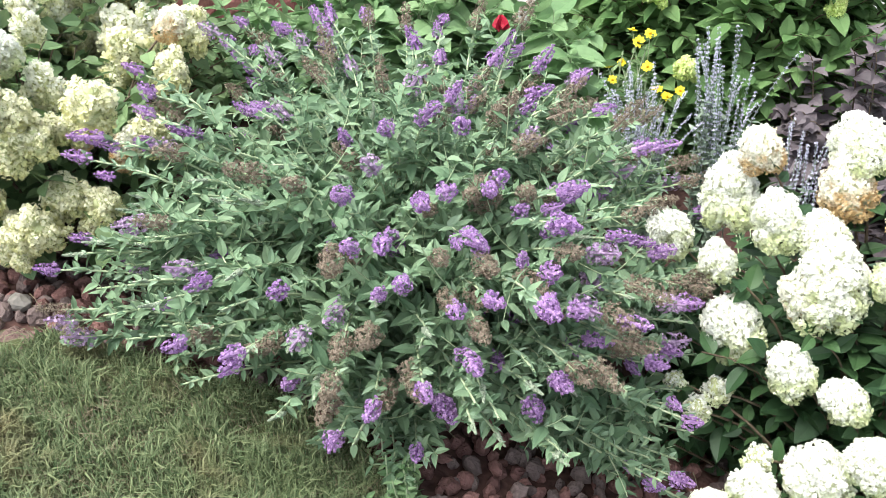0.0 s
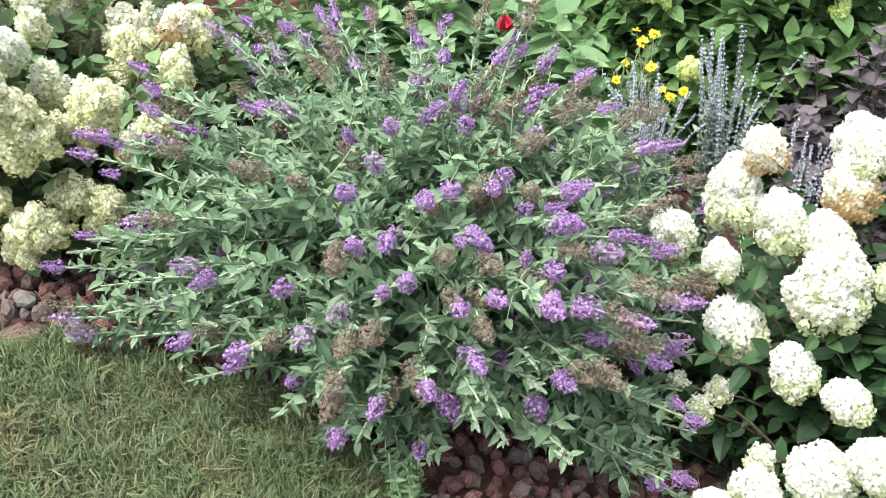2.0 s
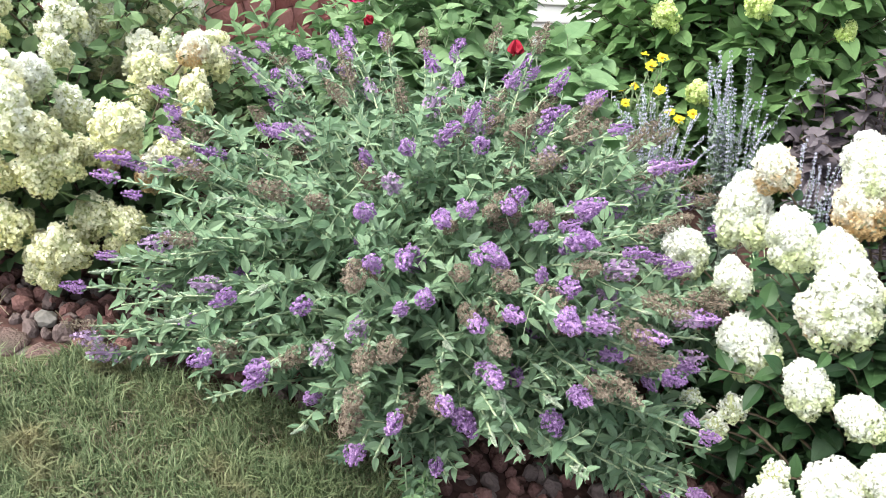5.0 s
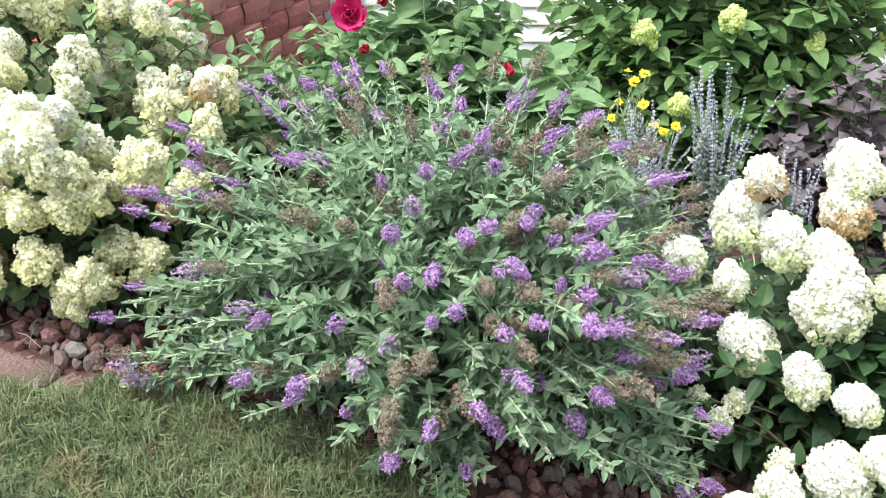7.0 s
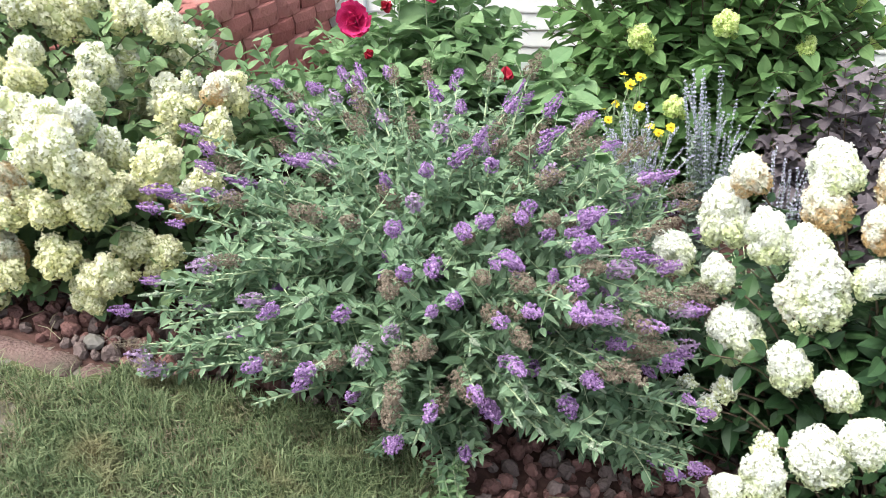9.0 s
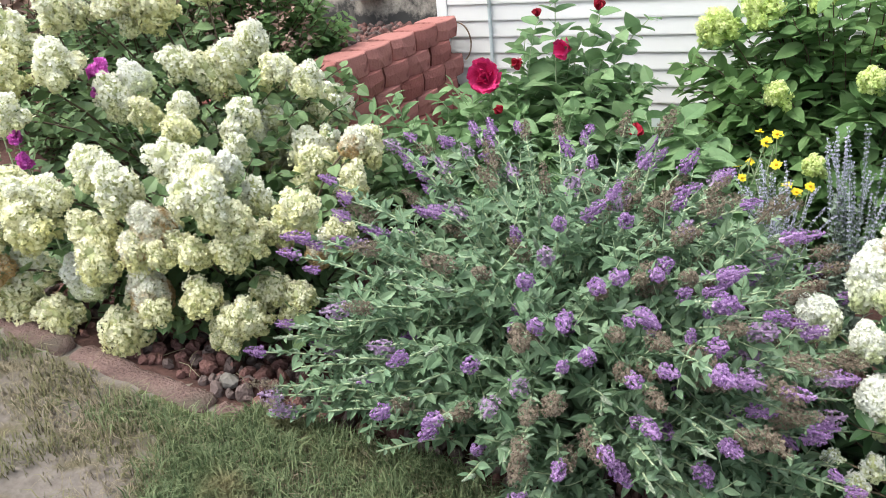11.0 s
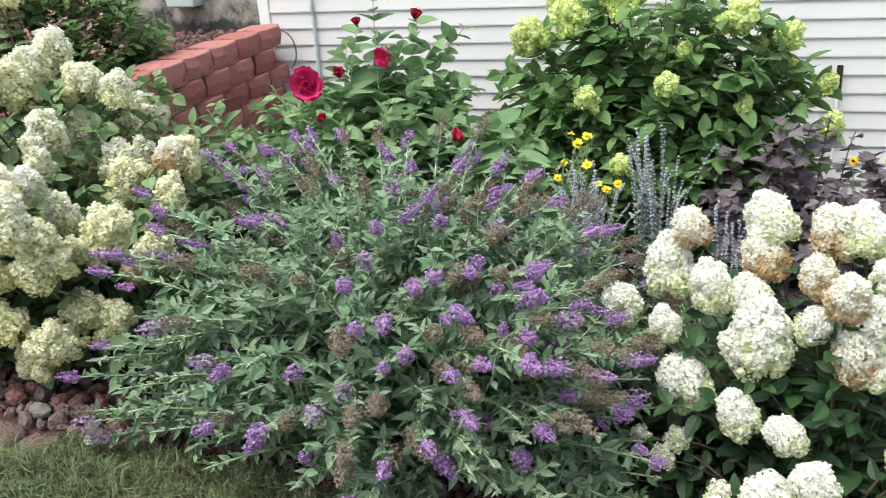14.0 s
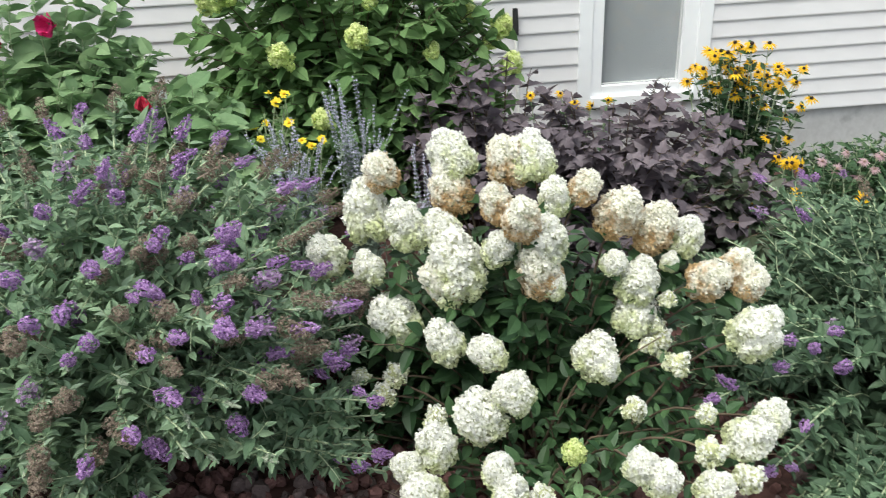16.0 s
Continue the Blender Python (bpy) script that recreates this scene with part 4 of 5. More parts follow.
BUD_TIPS = [(-0.91, 1.4, 0.89), (-1.09, 1.35, 0.85), (-1.32, 1.39, 0.76), (-0.92, 1.3, 0.85), (-1.44, 1.28, 0.63), (-1.42, 1.33, 0.64), (-0.9, 1.17, 0.74), (-0.91, 1.13, 0.68), (-0.47, 1.14, 0.68), (-0.46, 1.16, 0.7), (-0.74, 1.1, 0.64), (-0.11, 1.4, 0.7), (-0.74, 1.39, 0.89), (-0.34, 1.13, 0.6), (-0.77, 1.05, 0.49), (-0.35, 1.1, 0.54), (-0.17, 1.16, 0.46), (-0.59, 1.05, 0.47)]
HEADS_LEFT_a = [(-2.69, 1.84, 1.54, 0.12), (-2.52, 1.93, 1.54, 0.09), (-2.40, 1.98, 1.50, 0.09), (-2.43, 2.35, 1.52, 0.09), (-2.69, 1.62, 1.46, 0.11), (-2.61, 1.49, 1.35, 0.12), (-2.46, 1.58, 1.36, 0.11), (-2.57, 1.35, 1.29, 0.08), (-2.33, 1.79, 1.26, 0.06), (-2.34, 1.70, 1.22, 0.08), (-2.27, 1.96, 1.29, 0.07), (-2.19, 2.12, 1.27, 0.09), (-2.15, 2.22, 1.31, 0.09), (-2.01, 2.14, 1.21, 0.07), (-1.84, 2.16, 1.19, 0.07), (-1.89, 2.36, 1.05, 0.09), (-1.92, 2.27, 1.05, 0.08), (-2.16, 1.84, 1.16, 0.06), (-2.07, 1.68, 1.12, 0.07), (-1.98, 1.92, 1.11, 0.07), (-2.25, 2.05, 0.98, 0.09), (-1.84, 2.08, 0.96, 0.09), (-1.99, 2.09, 0.93, 0.09), (-1.73, 1.98, 0.93, 0.08)]
HEADS_LEFT_b = [(-1.58, 2.06, 0.98, 0.08), (-1.55, 1.94, 0.87, 0.07), (-2.12, 1.34, 1.10, 0.07), (-2.01, 1.31, 1.04, 0.08), (-1.84, 1.40, 1.11, 0.07), (-1.76, 1.43, 1.08, 0.08), (-2.22, 1.25, 1.03, 0.07), (-2.38, 1.23, 1.05, 0.09), (-1.66, 1.34, 1.02, 0.07), (-1.64, 1.40, 0.94, 0.06), (-1.69, 1.58, 0.94, 0.06), (-1.48, 1.50, 0.94, 0.07), (-1.58, 1.52, 0.86, 0.05), (-1.47, 1.68, 0.80, 0.07), (-1.92, 1.34, 0.92, 0.07), (-1.95, 1.31, 0.85, 0.07), (-2.11, 1.27, 0.89, 0.08), (-1.77, 1.34, 0.84, 0.06), (-1.65, 1.38, 0.86, 0.07), (-2.26, 1.20, 0.97, 0.09), (-2.47, 1.18, 0.93, 0.08), (-2.21, 1.28, 0.73, 0.07), (-1.96, 1.31, 0.71, 0.07), (-1.77, 1.35, 0.70, 0.07)]
HEADS_LEFT_c = [(-1.64, 1.475, 0.67, 0.075), (-1.63, 1.375, 0.63, 0.07), (-2.06, 1.26, 0.58, 0.09), (-2.42, 1.24, 0.75, 0.09), (-2.53, 1.16, 0.82, 0.08), (-2.32, 1.23, 0.62, 0.08), (-1.73, 1.37, 0.55, 0.04), (-2.46, 1.21, 0.65, 0.09), (-1.52, 1.495, 0.66, 0.06)]
HEADS_RIGHT_a = [(0.11, 1.88, 0.86, 0.06), (0.32, 1.91, 0.89, 0.07), (0.30, 1.87, 0.80, 0.07), (0.48, 1.88, 0.87, 0.07), (0.56, 1.87, 0.88, 0.07), (0.43, 1.73, 0.80, 0.05), (0.48, 1.63, 0.79, 0.06), (0.43, 1.70, 0.67, 0.05), (0.54, 1.67, 0.70, 0.07), (0.53, 1.67, 0.62, 0.07), (0.58, 1.65, 0.57, 0.04), (0.59, 1.72, 0.81, 0.05), (0.69, 1.76, 0.81, 0.05), (0.79, 1.74, 0.74, 0.07), (0.90, 1.76, 0.68, 0.07), (1.00, 1.75, 0.64, 0.06), (0.06, 1.90, 0.73, 0.08), (0.17, 1.79, 0.73, 0.06), (0.27, 1.78, 0.71, 0.06), (0.30, 1.73, 0.62, 0.09), (0.26, 1.73, 0.56, 0.07), (0.05, 1.76, 0.61, 0.05), (-0.08, 1.85, 0.62, 0.06), (0.11, 1.74, 0.46, 0.08)]
HEADS_RIGHT_b = [(0.25, 1.64, 0.42, 0.06), (0.37, 1.60, 0.40, 0.06), (0.32, 1.44, 0.31, 0.08), (0.42, 1.41, 0.39, 0.06), (0.73, 1.77, 0.29, 0.09), (0.84, 1.68, 0.54, 0.07), (0.84, 1.69, 0.43, 0.07), (1.03, 1.63, 0.55, 0.06), (1.11, 1.65, 0.58, 0.05), (1.14, 1.61, 0.54, 0.05), (1.09, 1.44, 0.49, 0.08), (0.75, 1.41, 0.30, 0.04), (0.89, 1.47, 0.39, 0.04), (0.76, 1.69, 0.60, 0.04), (0.93, 1.70, 0.58, 0.03), (0.00, 1.67, 0.30, 0.03), (0.10, 1.67, 0.30, 0.04), (0.07, 1.64, 0.25, 0.04), (0.21, 1.47, 0.28, 0.04), (0.20, 1.39, 0.26, 0.06), (0.12, 1.35, 0.22, 0.05), (0.15, 1.29, 0.19, 0.06), (0.35, 1.24, 0.28, 0.05), (0.37, 1.19, 0.25, 0.05)]
HEADS_RIGHT_c = [(0.69, 1.17, 0.32, 0.05), (0.74, 1.13, 0.30, 0.05), (0.89, 1.26, 0.38, 0.03), (0.87, 1.17, 0.34, 0.04), (0.98, 1.20, 0.35, 0.06), (1.05, 1.23, 0.38, 0.05), (0.86, 1.09, 0.29, 0.05), (0.95, 1.12, 0.29, 0.04), (0.46, 1.20, 0.22, 0.04), (0.86, 1.62, 0.35, 0.03)]
TIPS_SECOND = [(1.22, 1.50, 0.40), (1.42, 1.60, 0.34), (1.22, 1.35, 0.22), (1.08, 1.25, 0.17), (1.21, 1.50, 0.31), (1.00, 1.45, 0.26), (1.88, 2.70, 0.33), (1.64, 2.60, 0.39)]
LIME = [(-0.65, 3.85, 1.07, 0.10), (-0.45, 3.80, 1.17, 0.11), (-0.50, 3.90, 1.25, 0.10), (-0.22, 3.90, 1.23, 0.10), (-0.33, 3.60, 0.80, 0.07), (0.05, 3.60, 0.87, 0.08), (0.12, 3.75, 1.00, 0.05), (0.36, 3.85, 1.15, 0.11), (0.59, 3.85, 1.05, 0.08), (0.48, 3.90, 0.99, 0.07), (0.78, 3.90, 0.82, 0.07), (0.83, 3.85, 0.63, 0.07), (0.41, 3.70, 0.75, 0.05), (-0.14, 3.30, 0.57, 0.06), (0.13, 3.90, 0.98, 0.06), (-0.70, 3.90, 1.04, 0.08), (0.73, 3.90, 0.73, 0.05), (0.61, 3.95, 0.89, 0.06)]
HEADS_LEFT_d = [(-2.00, 1.95, 1.02, 0.064), (-2.01, 2.10, 1.06, 0.067), (-1.73, 1.50, 1.05, 0.054), (-1.94, 1.80, 1.02, 0.051), (-1.65, 1.45, 0.89, 0.053), (-1.59, 1.49, 0.68, 0.056), (-1.94, 1.40, 0.87, 0.057), (-1.73, 1.40, 0.60, 0.046), (-2.21, 2.05, 1.21, 0.086)]
def base_ring(cx, cy, r, n):
    out = []
    for _ in range(n):
        a, k = RNG.uniform(0, 6.283), r * math.sqrt(RNG.uniform(0, 1))
        x, y = cx + k * math.cos(a), cy + k * math.sin(a)
        out.append((x, y, float(ground(x, y)) - 0.02))
    return out


LANCE = [leaf_shape(w, d, f, 0.36, 5, wv) for w, d, f, wv in ((0.43, 0.10, 0.35, 0.01), (0.38, 0.22, 0.3, 0.0), (0.47, 0.0, 0.4, 0.015), (0.42, 0.32, 0.3, 0.01), (0.40, -0.1, 0.45, 0.01), (0.45, 0.16, 0.2, 0.02))]
OVATE = [leaf_shape(w, d, f, 0.4, 6, wv) for w, d, f, wv in ((0.55, 0.15, 0.3, 0.01), (0.62, 0.25, 0.2, 0.015), (0.5, 0.08, 0.35, 0.0))]
BROAD = [leaf_shape(w, d, f, 0.38, 6, wv) for w, d, f, wv in ((0.75, 0.18, 0.25, 0.02), (0.68, 0.28, 0.2, 0.02), (0.8, 0.1, 0.3, 0.015))]

SPIKES = [spike_mesh(PURPLE, 330 + 25 * k, 0.95 + 0.15 * k, 0.36 - 0.02 * k, 0.053, 4, 0.13, 8) for k in range(5)]
SPIKES_OLD = [spike_mesh(PURPLE_OLD, 130, 1.0, 0.27, 0.06, 4, 0.15, 7) for k in range(3)]
SPIKES_SPENT = [spike_mesh(SPENT_BROWN, 420, 1.0 + 0.12 * k, 0.21, 0.046, 3, 0.2, 10 + k, 0.2) for k in range(4)]
BUDS = [bud_mesh(BUD_GREY)]


def butterfly_bush(label, centre, radii, power, tips, spent, extra, group, bloom, singles=0, near=None, leaf=0.085, leaf_mat=LEAF_GREY, shoots=(), buds=(), faded=()):
    """Arching stems from one crown, paired grey-green leaves, purple panicles at the tips."""
    top = thing("butterfly_bush", label, "shrub", (0, 0, 0), group)
    cx, cy = centre[0], centre[1]
    plan = [(p, "bloom") for p in tips] + [(p, "spent") for p in spent] + [(p, "bud") for p in buds] + [(p, "old") for p in faded]
    for p in dome_tips(extra, (cx, cy, centre[2]), radii, power, 0.14):
        if (-0.5 < p[0] < 0.15 and p[1] < 1.5 and p[2] < 0.42) or (p[1] < border(p[0]) + 0.03 and p[2] < 0.55):
            continue
        plan.append((p, RNG.choice(["bloom", "old", "spent", "bud", "leafy"], p=bloom)))
    lines, frames, young = [], [], []
    plan += [(np.array((x_, y_, float(ground(x_, y_)) + h_)), "leafy") for x_, y_, h_ in shoots]
    for p, what in plan:
        p = np.asarray(p, float)
        p[2] = max(p[2], float(ground(p[0], p[1])) + 0.06)
        b = base_ring(cx + 0.15 * (p[0] - cx), cy + 0.15 * (p[1] - cy), 0.1, 1)[0]
        line = arch(b, p, 0.06 + RNG.uniform(0, 0.08), 11)
        cane = stem(top, line, 0.005, 0.0027, STEM_GREEN)
        frames += along_stem(line, 0.28, 0.031, leaf, 0.95, 0.4, 0.42)
        young += along_stem(line[-4:], 0.2, 0.026, leaf * 0.55, 0.6, 0.35, 0.4, 0.0)
        for _ in range(3):
            s = RNG.uniform(0.45, 0.9)
            q = line[int(s * 10)]
            e = q + unit(RNG.normal(size=3) + np.array([0, 0, 0.5]) + unit(p - np.array([cx, cy, 0.1]))) * RNG.uniform(0.07, 0.16)
            side = arch(q, e, 0.01, 5)
            lines.append((side, 0.002, 0.001))
            frames += along_stem(side, 0.25, 0.03, leaf * 0.8, 0.9, 0.3, 0.5)
        way = unit(line[-1] - line[-2]) + np.array([0, 0, 0.1]) + RNG.normal(0, 0.12, 3)
        ahead, outward = unit(way), unit(p - np.array([cx, cy, centre[2] + 0.25]))
        if what == "bloom":
            long = RNG.uniform(0.042, 0.057)
            part("flower_spike", SPIKES[int(RNG.integers(5))], None, cane, at=aim(p - 0.4 * long * ahead + 0.014 * outward, way, long))
            if p[2] > 0.5 and RNG.uniform() < 0.28:
                part("spent_spike", SPIKES_SPENT[int(RNG.integers(4))], None, cane, "dry brown spent flower spike", at=aim(p - 0.11 * ahead + RNG.normal(0, 0.008, 3), way + RNG.normal(0, 0.15, 3), RNG.uniform(0.065, 0.09)))
            elif RNG.uniform() < 0.45:
                part("flower_spike", SPIKES[int(RNG.integers(5))], None, cane, at=aim(p + RNG.normal(0, 0.018, 3) - 0.05 * ahead, way + RNG.normal(0, 0.45, 3), RNG.uniform(0.035, 0.05)))
        elif what == "old":
            part("flower_spike", SPIKES_OLD[int(RNG.integers(3))], None, cane, "faded mauve flower spike", at=aim(p - 0.035 * unit(way), way, RNG.uniform(0.055, 0.08)))
        elif what == "spent":
            part("spent_spike", SPIKES_SPENT[int(RNG.integers(4))], None, cane, "dry brown spent flower spike", at=aim(p - 0.03 * ahead + 0.01 * outward, way, RNG.uniform(0.06, 0.085)))
        elif what == "bud":
            part("bud_spike", BUDS[0], None, cane, "grey-green unopened bud spike", at=aim(p - 0.03 * unit(way), way, RNG.uniform(0.032, 0.055)))
    twigs_of(top, lines, STEM_GREEN)
    leaves(top, frames, LANCE, leaf_mat, singles, near)
    leaves(top, young, LANCE, LEAF_SILVER if leaf_mat is LEAF_GREY else LEAF_GREY)
    return top


butterfly_bush("butterfly bush with grey-green leaves and purple flower spikes", (-0.75, 1.78, 0.02), (0.84, 0.78, 0.93), 2.9, TIPS_a + TIPS_b + TIPS_c + TIPS_d, SPENT + SPENT_b + SPENT_c, 300,
               "butterfly bushes", (0.04, 0.09, 0.07, 0.33, 0.47), 280, (-0.5, 1.0, 0.7), leaf=0.07, buds=BUD_TIPS, faded=TIPS_OLD,
               shoots=[(RNG.uniform(-1.58, -1.05), RNG.uniform(1.14, 1.4), RNG.uniform(0.07, 0.26)) for _ in range(12)] + [(RNG.uniform(-0.86, -0.47), RNG.uniform(1.12, 1.4), RNG.uniform(0.08, 0.30)) for _ in range(16)] + [(RNG.uniform(-0.16, 0.10), RNG.uniform(1.36, 1.55), RNG.uniform(0.12, 0.30)) for _ in range(13)])
butterfly_bush("second butterfly bush with few violet flower spikes", (1.98, 1.9, -0.28), (0.85, 0.98, 0.76), 2.6, TIPS_SECOND, [], 260,
               "butterfly bushes", (0.02, 0.02, 0.03, 0.2, 0.73), leaf=0.08, leaf_mat=LEAF_SOFT,
               shoots=[(RNG.uniform(1.15, 2.1), RNG.uniform(0.95, 1.35), RNG.uniform(0.08, 0.3)) for _ in range(30)] + [(RNG.uniform(0.9, 1.45), RNG.uniform(0.85, 1.2), RNG.uniform(0.05, 0.2)) for _ in range(16)])

HEADS = {"white": [head_mesh(HEAD_WHITE, 1350, 1.05 + 0.1 * k, 0.073, k, WHITE_CORE, 0.35) for k in range(4)],
         "tan": [head_mesh(HEAD_TAN, 1350, 1.1 + 0.1 * k, 0.073, 10 + k, WHITE_CORE, 0.25) for k in range(4)],
         "lacy": [head_mesh(HEAD_WHITE, 170, 0.95 + 0.15 * k, 0.15, 50 + k, HEAD_CORE, 1.3) for k in range(3)],
         "aged": [head_mesh(HEAD_AGED, 480, 1.0 + 0.12 * k, seed=40 + k, lumpy=1.2) for k in range(5)],
         "cream": [head_mesh(HEAD_CREAM, 480, 1.0 + 0.12 * k, seed=20 + k, lumpy=1.2) for k in range(5)],
         "lime": [head_mesh(HEAD_LIME, 420, 1.2, 0.105, 30 + k, LIME_CORE) for k in range(3)]}


def hydrangea(label, crown, heads, kinds, extra, radii, group, leaf_mat, leaf=0.1, shape=OVATE, rise=0.1, grow=1.0, singles=0, near=None, front=None):
    """Upright stems with broad leaves under large blunt flower heads."""
    top = thing("hydrangea", label, "shrub", (0, 0, 0), group)
    frames = []
    for n_, (x, y, z, r) in enumerate(heads):
        kind = ("tan" if (x, y, z, r) in kinds else "white") if isinstance(kinds, list) else RNG.choice(list(kinds), p=list(kinds.values()))
        if x < -1 and z < 0.7 or kind == "cream" and x < 0 and RNG.uniform() < (0.75 if z < 0.9 else 0.3):
            kind = "aged"
        if kind == "white" and r <= 0.045 and z < 0.5:
            kind = "lacy"
        p = np.array((x, y, z))
        b = base_ring(crown[0] + 0.25 * (x - crown[0]), crown[1] + 0.25 * (y - crown[1]), 0.08, 1)[0]
        out = unit(np.array([x - crown[0], y - crown[1], 0.0])) * 0.35
        way = out + np.array([0, -0.12, 1.0]) + RNG.normal(0, 0.15, 3)
        line = arch(b, p - unit(way) * r * 0.6, rise, 9)
        cane = stem(top, line, 0.006, 0.003, STEM_BROWN)
        frames += along_stem(line, 0.3 if z - b[2] > 0.4 else 0.72, 0.05, leaf, 1.0, 0.3, 0.75, 0.35)
        part("flower_head", HEADS[kind][int(RNG.integers(len(HEADS[kind])))], None, cane, at=aim(p - unit(way) * r * 0.2, way, r * grow * RNG.uniform(0.95, 1.08)))
    for p in dome_tips(extra, (crown[0], crown[1], float(ground(crown[0], crown[1]))), radii, 2.6, 0.1):
        if front and p[1] < front and p[2] < 0.55:
            continue
        b = base_ring(crown[0] + 0.25 * (p[0] - crown[0]), crown[1] + 0.25 * (p[1] - crown[1]), 0.08, 1)[0]
        line = arch(b, p, rise, 8)
        stem(top, line, 0.005, 0.002, STEM_BROWN)
        frames += along_stem(line, 0.25, 0.05, leaf, 1.0, 0.3, 0.7, 0.35)
    leaves(top, frames, shape, leaf_mat, singles, near)
    return top


BACK = [h for h in HEADS_LEFT_a if h[2] > 1.15 or h[1] > 1.9]
BACK_LOW = [h for h in HEADS_LEFT_d if h[1] >= 1.75]
ROUND = [leaf_shape(w, d, f, 0.42, 4, wv) for w, d, f, wv in ((0.72, 0.15, 0.3, 0.01), (0.78, 0.25, 0.2, 0.015), (0.64, 0.08, 0.35, 0.0))]
def clustered(heads, share):
    """Some heads carry a smaller one beside them."""
    out = list(heads)
    for x, y, z, r in heads:
        for _ in range(2):
            if RNG.uniform() < share:
                a = RNG.uniform(0, 6.283)
                out.append((x + 1.25 * r * math.cos(a), y + 0.6 * r * math.sin(a), z + RNG.uniform(-1.2, 0.3) * r, r * RNG.uniform(0.6, 0.88)))
    return out


FRONT = [h for h in HEADS_LEFT_a if h not in BACK] + HEADS_LEFT_b + HEADS_LEFT_c + [h for h in HEADS_LEFT_d if h[1] < 1.75]
hydrangea("hydrangea covered in cream and yellowish green flower heads", (-1.95, 1.72), clustered(FRONT, 0.35), {"cream": 0.84, "white": 0.05, "tan": 0.11}, 120, (0.60, 0.44, 0.57), "hydrangeas", LEAF_OLIVE, 0.078, ROUND, grow=0.92, singles=120, near=(-1.7, 1.3, 0.8), front=1.6)
hydrangea("tall hydrangea with white and cream flower heads", (-2.3, 2.25), clustered([(x, y, z, min(r, 0.09)) for x, y, z, r in BACK + BACK_LOW], 0.35), {"cream": 0.92, "white": 0.08}, 190, (0.70, 0.54, 0.80), "hydrangeas", LEAF_OLIVE, 0.085, ROUND, grow=0.93)
RIGHT = HEADS_RIGHT_a + [h for h in HEADS_RIGHT_b if h[:2] != (0.73, 1.77)] + [(0.69, 1.58, 0.38, 0.075), (0.70, 1.52, 0.36, 0.05)] + HEADS_RIGHT_c + [(0.90, 1.66, 0.34, 0.045), (0.89, 1.66, 0.40, 0.03), (0.92, 1.66, 0.48, 0.03)]
hydrangea("hydrangea with large white flower heads ageing to tan", (0.55, 1.85), [h for h in RIGHT if h[2] > 0.5], [HEADS_RIGHT_a[k] for k in (0, 2, 3, 5, 6, 9, 12, 13, 14, 20)] + HEADS_RIGHT_b[7:10], 130, (0.72, 0.6, 0.75), "hydrangeas", LEAF_DARK, 0.09, grow=0.94, singles=150, near=(0.5, 1.3, 0.4), front=1.6)
hydrangea("low hydrangea branches with greenish white flower heads", (0.6, 1.7), [h for h in RIGHT if h[2] <= 0.5], {"white": 1.0}, 46, (0.72, 0.6, 0.28), "hydrangeas", LEAF_DARK, 0.06, grow=0.92)
low = hydrangea("young hydrangea shoot with a small lime-green flower head", (0.62, 1.36), [(0.56, 1.30, 0.26, 0.035)], {"lime": 1.0}, 16, (0.16, 0.14, 0.28), "hydrangeas", LEAF_LIGHT, 0.065, grow=1.0)
for line in ([(0.52, 1.62, -0.05), (0.6, 1.6, 0.18), (0.72, 1.58, 0.30), (0.88, 1.60, 0.38)], [(0.6, 1.55, -0.05), (0.66, 1.5, 0.12), (0.8, 1.42, 0.2), (0.98, 1.38, 0.22)], [(0.6, 1.8, -0.05), (0.64, 1.78, 0.3), (0.66, 1.74, 0.52)]):
    stem(low, line, 0.0042, 0.002, STEM_BROWN, "branch")
hydrangea("tall panicle hydrangea with lime-green flower heads against the house", (-0.05, 4.0), [(x, y, z, 1.0 * r) for x, y, z, r in LIME], {"lime": 1.0}, 430, (0.9, 0.45, 1.5), "hydrangeas", LEAF_MID, 0.152, OVATE, 0.15, grow=0.85)


# rose mallow: tall stems, broad leaves, crimson blooms
def petal_mesh(mat, flare):
    """A broad rounded petal one long along +y, cupped and ruffled at its rim."""
    v, t, n = [], [], 8
    for i in range(n + 1):
        a = i / n
        half = 0.06 + 0.5 * math.sin(min(1.0, a * 1.25) * math.pi / 2) * (1.0 if a < 0.7 else math.sqrt(max(0.0, 1 - ((a - 0.7) / 0.34) ** 2)))
        for k in range(n + 1):
            b = 2 * k / n - 1
            ruffle = a * a * (0.055 * math.sin(7 * b + 2.2 * a) + 0.03 * math.sin(13 * b + 5 * flare))
            v.append((half * b, 0.03 + a * (1 - 0.08 * b * b), 0.28 * (1 - flare) * a * a + 0.22 * b * b * half + ruffle))
    for i in range(n):
        for k in range(n):
            p = i * (n + 1) + k
            t += [(p, p + 1, p + n + 2), (p, p + n + 2, p + n + 1)]
    me = tri_mesh("petal", np.array(v), np.array(t))
    me.materials.append(mat)
    return me


PETAL_OPEN, PETAL_HALF, PETAL_SHUT = petal_mesh(RED, 0.55), petal_mesh(RED, 0.45), petal_mesh(DEEP_RED, 0.2)
CALYX = tri_mesh("bloom", *ball(0.16, 1.2, 5, 8, (0, 0, -0.05)))
CALYX.materials.append(LEAF_LIGHT)


